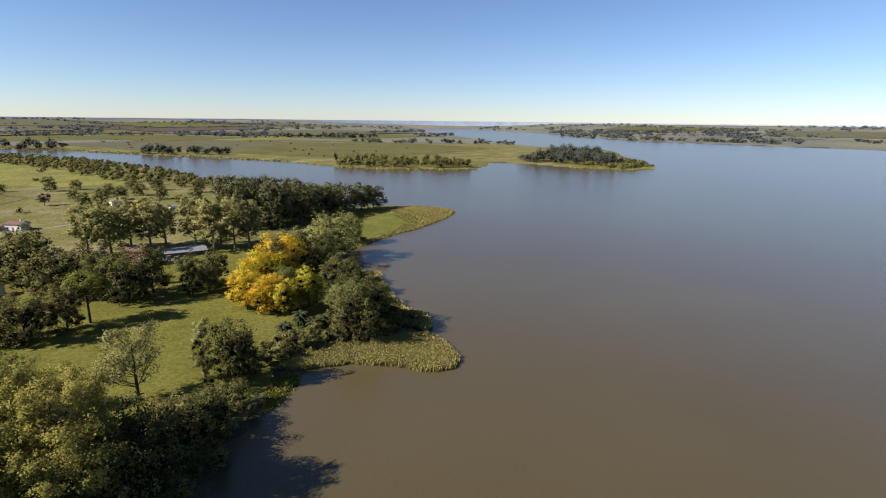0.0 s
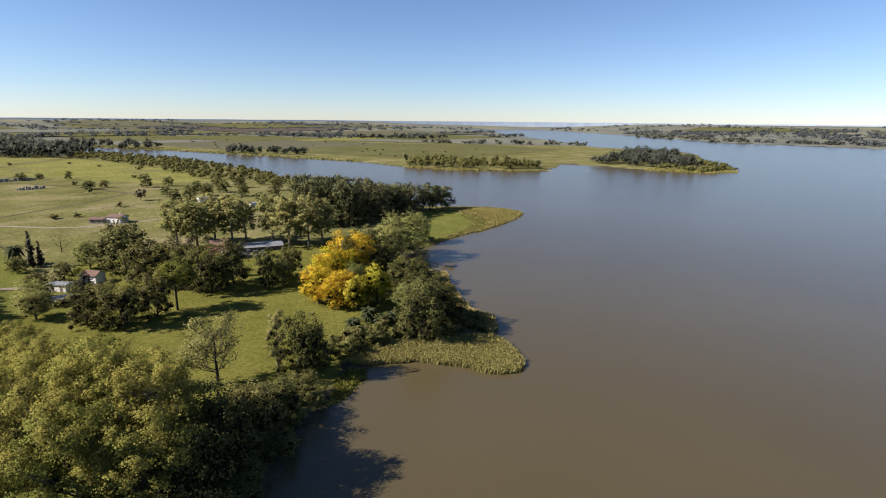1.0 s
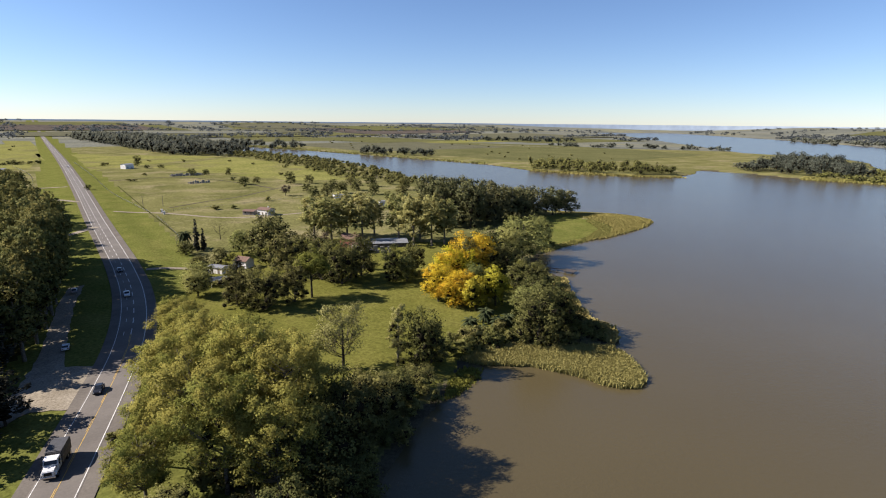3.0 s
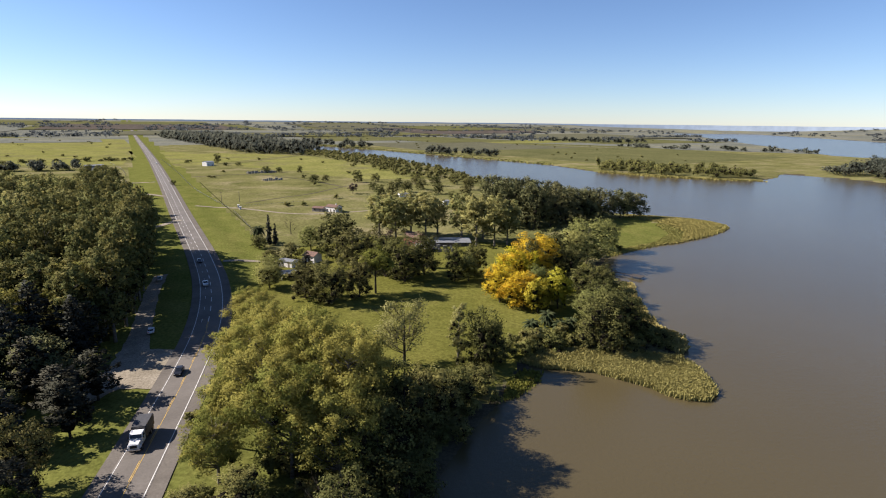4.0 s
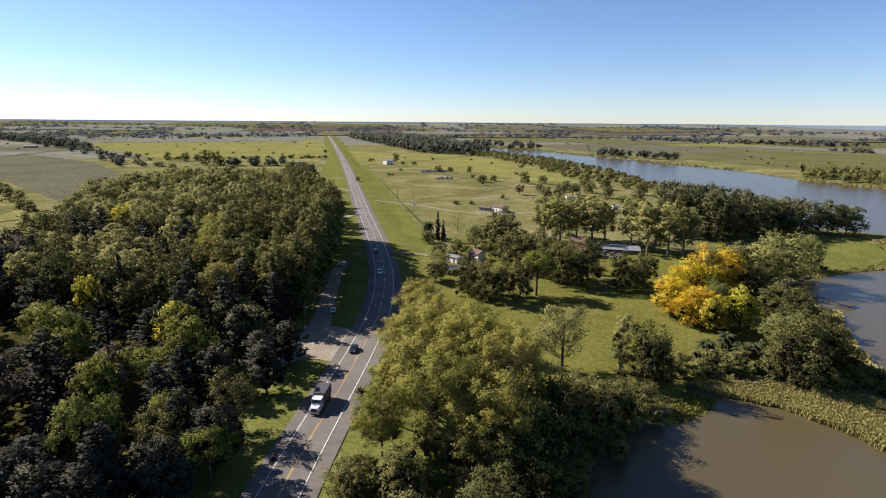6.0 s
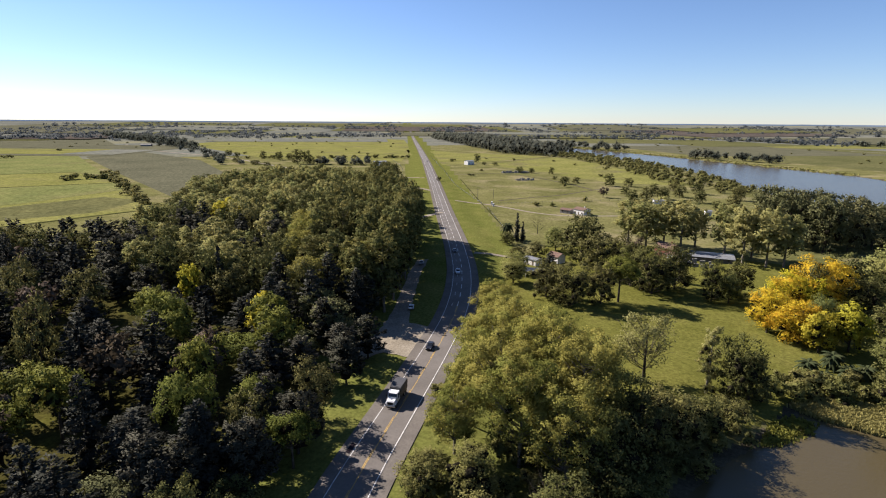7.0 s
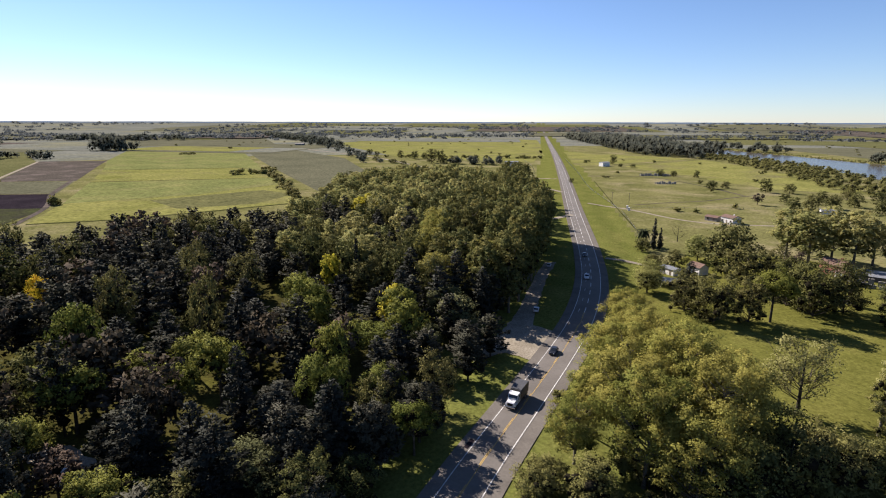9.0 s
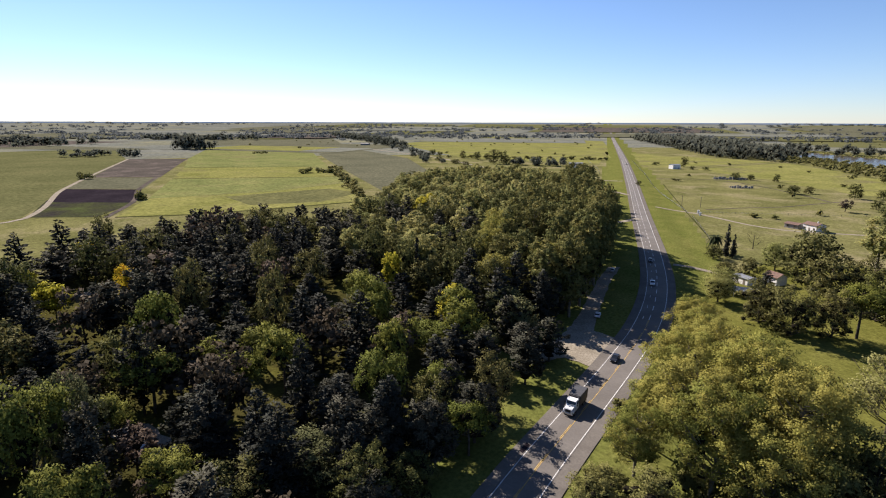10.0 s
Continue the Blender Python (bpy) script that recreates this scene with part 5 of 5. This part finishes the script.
def pickup(x, y, turn, paint, label, z):
    ob = thing("pickup", x, y, turn, label, "pickup", "cars", z)
    part("body", prism([(-2.55, 0.5), (-2.55, 1.05), (-0.5, 1.08), (1.2, 1.1), (2.4, 0.98), (2.55, 0.8), (2.55, 0.45)], -0.92, 0.92, 0.06), paint, ob)
    part("cabin", prism([(-0.55, 1.07), (-0.4, 1.68), (0.65, 1.7), (1.3, 1.1)], -0.78, 0.78, 0.06), DARK_GLASS, ob, "dark glass cabin")
    part("roof_panel", prism([(-0.45, 1.67), (-0.38, 1.74), (0.6, 1.76), (0.7, 1.69)], -0.75, 0.75, 0.02), paint, ob)
    part("load_bed", box(-2.45, -0.62, -0.78, 0.78, 1.05, 1.1), RUBBER, ob, "dark load bed")
    for sx in (-1.6, 1.6):
        for sy in (-0.86, 0.86):
            wheel(ob, sx, sy, 0.38, 0.25)
    for sy in (-0.68, 0.68):
        part("headlight", box(2.5, 2.58, sy - 0.18, sy + 0.18, 0.75, 0.92, 0.02), LAMP_LENS, ob)
    return ob


def truck(x, y, turn, z):
    ob = thing("truck", x, y, turn, "white bonneted truck with a dark tarpaulin covered load", "truck", "", z)
    part("chassis", box(-4.4, 3.9, -0.45, 0.45, 0.65, 0.95, 0.03), RUBBER, ob)
    part("bonnet", prism([(2.2, 0.75), (2.2, 1.95), (2.5, 1.95), (3.85, 1.72), (3.98, 1.5), (3.98, 0.7)], -0.95, 0.95, 0.1), CAR_WHITE, ob)
    cab = part("cab", prism([(0.6, 0.8), (0.6, 2.85), (0.75, 2.98), (1.85, 2.95), (2.3, 2.0), (2.3, 0.8)], -1.15, 1.15, 0.07), CAR_WHITE, ob)
    part("windscreen", prism([(1.93, 2.86), (2.33, 2.06), (2.37, 2.08), (1.98, 2.88)], -0.98, 0.98), DARK_GLASS, cab)
    for sy in (-1.16, 1.16):
        part("side_window", box(1.0, 1.85, sy - 0.02, sy + 0.02, 2.05, 2.7), DARK_GLASS, cab)
        part("mirror", box(2.2, 2.3, sy * 1.18 - 0.1, sy * 1.18 + 0.1, 1.95, 2.4, 0.02), RUBBER, cab)
    part("sun_visor", prism([(1.85, 2.98), (2.3, 2.82), (2.32, 2.86), (1.86, 3.04)], -1.05, 1.05), CAR_WHITE, cab)
    part("grille", box(3.97, 4.02, -0.6, 0.6, 0.95, 1.55, 0.01), RUBBER, ob)
    part("bumper", box(3.9, 4.12, -1.15, 1.15, 0.5, 0.78, 0.04), CHROME, ob)
    for sy in (-0.8, 0.8):
        part("headlight", box(3.95, 4.03, sy - 0.14, sy + 0.14, 1.05, 1.3, 0.02), LAMP_LENS, ob)
        part("mudguard", prism([(2.35, 0.9), (2.5, 1.2), (3.1, 1.32), (3.6, 1.15), (3.75, 0.85)], sy * 1.28 - 0.18, sy * 1.28 + 0.18, 0.04), CAR_WHITE, ob)
    part("load_bed", box(-4.5, 0.35, -1.28, 1.28, 1.0, 2.3, 0.03), WOOD, ob, "dark slatted load bed")
    part("tarpaulin", prism([(-4.55, 2.2), (-4.55, 3.35), (-3.2, 3.52), (-1.0, 3.5), (0.38, 3.3), (0.4, 2.2)], -1.33, 1.33, 0.12), TARP, ob, "dark grey tarpaulin")
    for sx in (-3.6, -2.4, 3.05):
        for sy in (-1.08, 1.08):
            wheel(ob, sx, sy, 0.52, 0.34)
    return ob


x, y, turn = road_spot(95.0, -1.9)
truck(x, y, turn + 180, 3.03)
x, y, turn = road_spot(124.0, -1.8)
car(x, y, turn + 180, CAR_BLACK, "small black car driving on the country road", 3.03)
x, y, turn = road_spot(198.0, -1.7)
pickup(x, y, turn + 180, CAR_WHITE, "white pickup driving on the shaded road", 3.03)
x, y, turn = road_spot(232.0, -1.7)
car(x, y, turn + 180, CAR_BLACK, "dark car driving on the shaded road", 3.03)
x, y, turn = road_spot(770.0, 1.8)
car(x, y, turn, CAR_WHITE, "white car far along the straight road", 3.03)
car(-78.6, 151, 112, CAR_WHITE, "white car parked on the sandy lay-by", 2.87)
car(-100.5, 205, 112, CAR_SILVER, "silver car parked in the shade of the trees", 2.87)
car(-88, 121, 20, CAR_SILVER, "silver car parked among the trees", ground_at(-88, 121))


def gable(name, x, y, turn, long, deep, high, rise, wall, roof, label, windows=3, door=True, chimney=False, eave=0.4, category="house", group=""):
    """A house with its long side along its own x: walls with real openings' frames and panes, and a pitched roof."""
    ob = thing(name, x, y, turn, label, category, group)
    a, b = long / 2, deep / 2
    bm = bmesh.new()
    low = [bm.verts.new((sx * a, sy * b, -0.3)) for sx, sy in ((-1, -1), (1, -1), (1, 1), (-1, 1))]
    top = [bm.verts.new((v.co.x, v.co.y, high)) for v in low]
    peak = [bm.verts.new((sx * a, 0, high + rise)) for sx in (-1, 1)]
    for i in range(4):
        bm.faces.new((low[i], low[(i + 1) % 4], top[(i + 1) % 4], top[i]))
    bm.faces.new((top[0], top[3], peak[0]))
    bm.faces.new((top[1], peak[1], top[2]))
    walls = part("wall", bm, wall, ob)
    for s in (-1, 1):
        tilt = rise / b
        edge, z_edge = b + eave, high - eave * tilt
        bm = bmesh.new()
        p = [(-a - eave, s * edge, z_edge + 0.05), (a + eave, s * edge, z_edge + 0.05), (a + eave, 0, high + rise + 0.05), (-a - eave, 0, high + rise + 0.05)]
        lower = [bm.verts.new(q) for q in p]
        upper = [bm.verts.new((q[0], q[1], q[2] + 0.16)) for q in p]
        bm.faces.new(lower)
        bm.faces.new(upper)
        for i in range(4):
            bm.faces.new((lower[i], lower[(i + 1) % 4], upper[(i + 1) % 4], upper[i]))
        part("roof", bm, roof, ob)
    for s in (-1, 1):
        for k in range(windows):
            wx = -a + long * (k + 0.5) / windows
            if door and s < 0 and k == windows // 2:
                d = part("door", box(wx - 0.5, wx + 0.5, s * b - 0.05, s * b + 0.05, 0, 2.05), WOOD, ob)
                part("handle", box(wx + 0.32, wx + 0.4, s * (b + 0.1) - 0.03, s * (b + 0.1) + 0.03, 1.0, 1.08), CHROME, d)
                continue
            w = part("window", box(wx - 0.6, wx + 0.6, s * b - 0.06, s * b + 0.06, 0.95, 2.1), WOOD, ob)
            part("pane", box(wx - 0.5, wx + 0.5, s * b - 0.075, s * b + 0.075, 1.05, 2.0), DARK_GLASS, w)
            part("sill", box(wx - 0.7, wx + 0.7, s * (b + 0.08) - 0.1, s * (b + 0.08) + 0.1, 0.88, 0.95), wall, w)
    if chimney:
        part("chimney", box(a * 0.4, a * 0.4 + 0.7, -0.3, 0.4, high + 0.2, high + rise + 0.9, 0.03), wall, ob)
    return ob


gable("farmhouse", -57.5, 374, -32, 9, 7, 3.6, 1.2, WALL_WHITE, ROOF_TILE, "white farmhouse with a brown roof on the pasture", 3, chimney=True)
gable("farm_shed", -68, 376, -20, 8, 6, 2.4, 0.9, GREY_WALL, ROOF_TILE, "low brown roofed shed beside the farmhouse", 2, category="shed")
gable("white_barn", -284, 756, 60, 12, 9, 5.5, 0.8, WALL_WHITE, ROOF_GREY, "plain white block house by the road", 2, category="barn")
gable("white_hut", 23, 408, 10, 4, 4, 3.0, 0.5, WALL_WHITE, ROOF_GREY, "small white hut among the trees", 1, door=False, category="hut")
gable("white_hut", -10, 452, 20, 9, 5, 2.6, 0.8, WALL_WHITE, ROOF_GREY, "low white cottage half hidden by trees", 2, category="hut")
gable("brick_house", -1, 270, -30, 9, 7, 4.4, 2.0, WALL_RED, ROOF_TILE, "red brick house with white windows under tall poplars", 4, chimney=True)
gable("porch_house", 2.5, 262.5, -30, 6, 3, 2.9, 0.5, WALL_WHITE, ROOF_TILE, "white porch annex of the brick house", 2)
gable("long_shed", 15.5, 271.5, 0, 24, 12, 1.9, 0.5, ROOF_DARK, ROOF_GREY, "long low shed with a pale grey roof", 5, category="shed")
gable("garden_house", -47, 236, -32, 6, 5, 3.2, 1.3, WALL_WHITE, ROOF_TILE, "small white house with an orange brown roof among trees", 1)
gable("garden_house", -56, 228, -30, 7, 4, 2.6, 0.4, WALL_WHITE, ROOF_GREY, "white flat roofed outbuilding among trees", 2)
gable("grey_barn", -404, 700, 40, 20, 9, 4.0, 1.0, GREY_WALL, ROOF_GREY, "grey farm barn beyond the grove", 3, category="barn")
gable("grey_barn", -388, 668, 40, 9, 5, 3.0, 0.5, WALL_WHITE, ROOF_GREY, "white flat shed beyond the grove", 2, category="barn")
gable("grey_barn", -1180, 925, 30, 24, 10, 4.0, 1.5, GREY_WALL, ROOF_DARK, "dark roofed barn by the dirt road", 3, category="barn")


def carport(x, y, turn):
    ob = thing("carport", x, y, turn, "white framed open carport with a flat roof", "carport")
    for sx in (-4, 0, 4):
        for sy in (-2.6, 2.6):
            part("post", box(sx - 0.08, sx + 0.08, sy - 0.08, sy + 0.08, -0.2, 2.5), WALL_WHITE, ob)
    part("roof", box(-4.4, 4.4, -3, 3, 2.5, 2.65, 0.02), ROOF_GREY, ob)
    part("beam", box(-4.3, 4.3, -2.75, -2.55, 2.2, 2.5), WALL_WHITE, ob)
    part("beam", box(-4.3, 4.3, 2.55, 2.75, 2.2, 2.5), WALL_WHITE, ob)


carport(-51, 210, 22)


def ruin(x, y, turn, long, label):
    ob = thing("stone_ruin", x, y, turn, label, "ruin")
    gen = np.random.default_rng(int(long))
    s = -long / 2
    while s < long / 2:
        w = 1.5 + 2.5 * gen.random()
        part("wall_piece", box(s, s + w * 0.75, -0.4, 0.4, -0.2, 1.2 + 2.0 * gen.random(), 0.08), GREY_WALL, ob)
        part("wall_piece", box(s, s + w * 0.6, 4.6, 5.4, -0.2, 1.0 + 1.8 * gen.random(), 0.08), GREY_WALL, ob)
        s += w
    return ob


ruin(-184, 655, 35, 34, "long roofless grey stone ruin on the pasture")
ruin(-150, 575, 35, 20, "low broken stone walls on the pasture")
ruin(12, 254, 2, 12, "low broken garden wall beside the lawn")


def jetty():
    a, b = Vector((79, 228)), Vector((95, 213))
    d = (b - a)
    turn = math.degrees(math.atan2(d.y, d.x))
    ob = thing("jetty", a.x, a.y, turn, "old dark timber jetty over the lake", "jetty", z=0.0)
    for k in range(28):
        s = d.length * k / 28
        part("plank", box(s, s + 0.68, -0.8, 0.8, 0.75, 0.83), TARRED, ob)
    for k in range(7):
        for sy in (-0.75, 0.75):
            part("pile", box(k * 3.6, k * 3.6 + 0.22, sy - 0.11, sy + 0.11, -1.6, 1.3 if k % 2 else 0.9), TARRED, ob)
    part("deck_shed", box(d.length - 4, d.length + 1, -2.2, 2.2, 0.85, 1.0, 0.02), TARRED, ob, "wider timber platform at the end")


jetty()


def fence(line, gap, label, high=1.3):
    line = smoothed(line, gap * 4)
    ob = thing("fence", line[0].x, line[0].y, 0, label, "fence", "wire fences", 0.0)
    base = line[0]
    me = bpy.data.meshes.new("post")
    bm = box(-0.09, 0.09, -0.09, 0.09, -0.3, high)
    bm.to_mesh(me)
    bm.free()
    me.materials.append(WOOD)
    for a, b in zip(line[:-1], line[1:]):
        n = max(1, round((b - a).length / gap))
        for k in range(n):
            p = a.lerp(b, k / n)
            post = new("post", me)
            post.parent = ob
            post.location = (p.x - base.x, p.y - base.y, ground_at(p.x, p.y))
    for w in (0.5, 0.85, 1.2):
        v, f = tube([(p.x - base.x, p.y - base.y, ground_at(p.x, p.y) + w) for p in line], [0.02] * len(line), 3)
        wire = new("wire", mesh_of("wire", v, f, STEEL))
        wire.parent = ob


fence([(-392, 858), (-275, 640), (-203, 500), (-134, 386)], 7, "wire fence with timber posts along the road reserve")
fence([(-126, 372), (-95, 308), (-84, 280)], 6, "wire fence with timber posts along the road reserve")
fence([(-440, 800), (-349, 663), (-256, 485)], 8, "wire fence with timber posts beside the grove")
fence([(-130, 392), (-60, 440), (-10, 480)], 8, "wire fence across the pasture")
for gx_, gy_ in ((-128.5, 390.5), (-124.5, 382)):
    pillar = thing("gate_pillar", gx_, gy_, 20, "white masonry gate pillar at the farm track", "gate pillar", "farm gate pillars")
    part("shaft", box(-0.6, 0.6, -0.6, 0.6, -0.2, 2.0, 0.04), WALL_WHITE, pillar)
    part("cap", box(-0.75, 0.75, -0.75, 0.75, 2.0, 2.25, 0.05), WALL_WHITE, pillar)


def pole(x, y, h, label):
    ob = thing("utility_pole", x, y, 25, label, "pole", "utility poles")
    v, f = tube([(0, 0, -0.4), (0, 0, h * 0.5), (0, 0, h)], [0.17, 0.15, 0.11], 8)
    o = new("shaft", mesh_of("shaft", v, f, WOOD))
    o.parent = ob
    part("crossarm", box(-0.9, 0.9, -0.06, 0.06, h - 0.7, h - 0.56), WOOD, ob)
    for k in (-0.8, 0, 0.8):
        part("insulator", box(k - 0.05, k + 0.05, -0.05, 0.05, h - 0.56, h - 0.38), CHROME, ob)


pole(-150, 418, 8, "weathered timber utility pole on the pasture")
pole(-137, 420, 8, "weathered timber utility pole on the pasture")
car(-106, 24, 30, CAR_WHITE, "white car parked in the sandy clearing", ground_at(-106, 24) + 0.14)


def palm(x, y, h, reach, fronds=34):
    ob = thing("palm_tree", x, y, rng.random() * 360, "palm tree with a round head of arching fronds", "palm tree", "palm trees")
    v, f = tube([(0, 0, -0.3), (0.1, 0, h * 0.5), (0, 0.1, h)], [0.42, 0.32, 0.36], 8)
    o = new("trunk", mesh_of("trunk", v, f, BARK, True))
    o.parent = ob
    gen = np.random.default_rng(int(abs(x * 7) + y))
    for k in range(fronds):
        a, up = k * 2.39996, 1.1 - 1.9 * k / fronds
        verts, faces = [], []
        for s in range(7):
            q = s / 6
            out = reach * q * (0.75 + 0.25 * math.cos(up))
            z = h + reach * (math.sin(up) * q - 0.75 * q * q)
            w = 0.55 * math.sin(math.pi * min(1, q * 0.93 + 0.07)) + 0.05
            c, sn = math.cos(a), math.sin(a)
            for side, dz in ((-w, -0.25 * w), (0, 0.1), (w, -0.25 * w)):
                verts.append((out * c - side * sn, out * sn + side * c, z + dz))
        for s in range(6):
            faces += [(3 * s, 3 * s + 1, 3 * s + 4, 3 * s + 3), (3 * s + 1, 3 * s + 2, 3 * s + 5, 3 * s + 4)]
        o = new("frond", mesh_of("frond", verts, faces, LEAF_PALM))
        o.parent = ob


for x, y, h, reach in [(-82, 275, 7.5, 4.2), (34.8, 152.5, 2.6, 3.2), (41, 157, 3.6, 3.2), (44, 154, 2.2, 2.8), (38, 149, 1.8, 2.6), (48, 155, 2.4, 2.8)]:
    palm(x, y, h, reach)

# fields and pastures of the distant plain
gen = np.random.default_rng(5)
made = 0
while made < 46:
    turn, far = radians(-70 + 160 * gen.random()), 1350 + 3000 * gen.random()
    c = Vector((-math.sin(turn) * far, math.cos(turn) * far))
    a = radians(27) + gen.normal() * 0.08
    u, v = Vector((-math.sin(a), math.cos(a))), Vector((math.cos(a), math.sin(a)))
    lu, lv = (90 + 160 * gen.random()) * far / 1600, (110 + 200 * gen.random()) * far / 1600
    quad = [c - u * lu - v * lv, c + u * lu - v * lv, c + u * lu + v * lv, c - u * lu + v * lv]
    test = [tuple(q) for q in quad] + [tuple(c), *(tuple((p + c) / 2) for p in quad)]
    if inside(test, shore_np).any() or (away(test, shore_np, True) < 40).any() or (away(test, road_np) < 60).any() or max(q.length for q in quad) > 4800:
        continue
    # the last kind has haze in its colour
    kind = (FIELD_PALE, STUBBLE, FIELD if far < 1900 else FIELD_DULL, FALLOW, PLAIN_HAZE)[int(gen.random() * 5)]
    sheet("distant_field", [tuple(q) for q in quad], kind, {FIELD_PALE: "pale green distant field", PLAIN_HAZE: "dull grazed distant field in haze grey", STUBBLE: "grey stubble distant field", FIELD: "bright green distant field", FIELD_DULL: "dull weedy distant field", FALLOW: "brown fallow distant field"}[kind], "field", 0.12 + 0.01 * made)
    made += 1
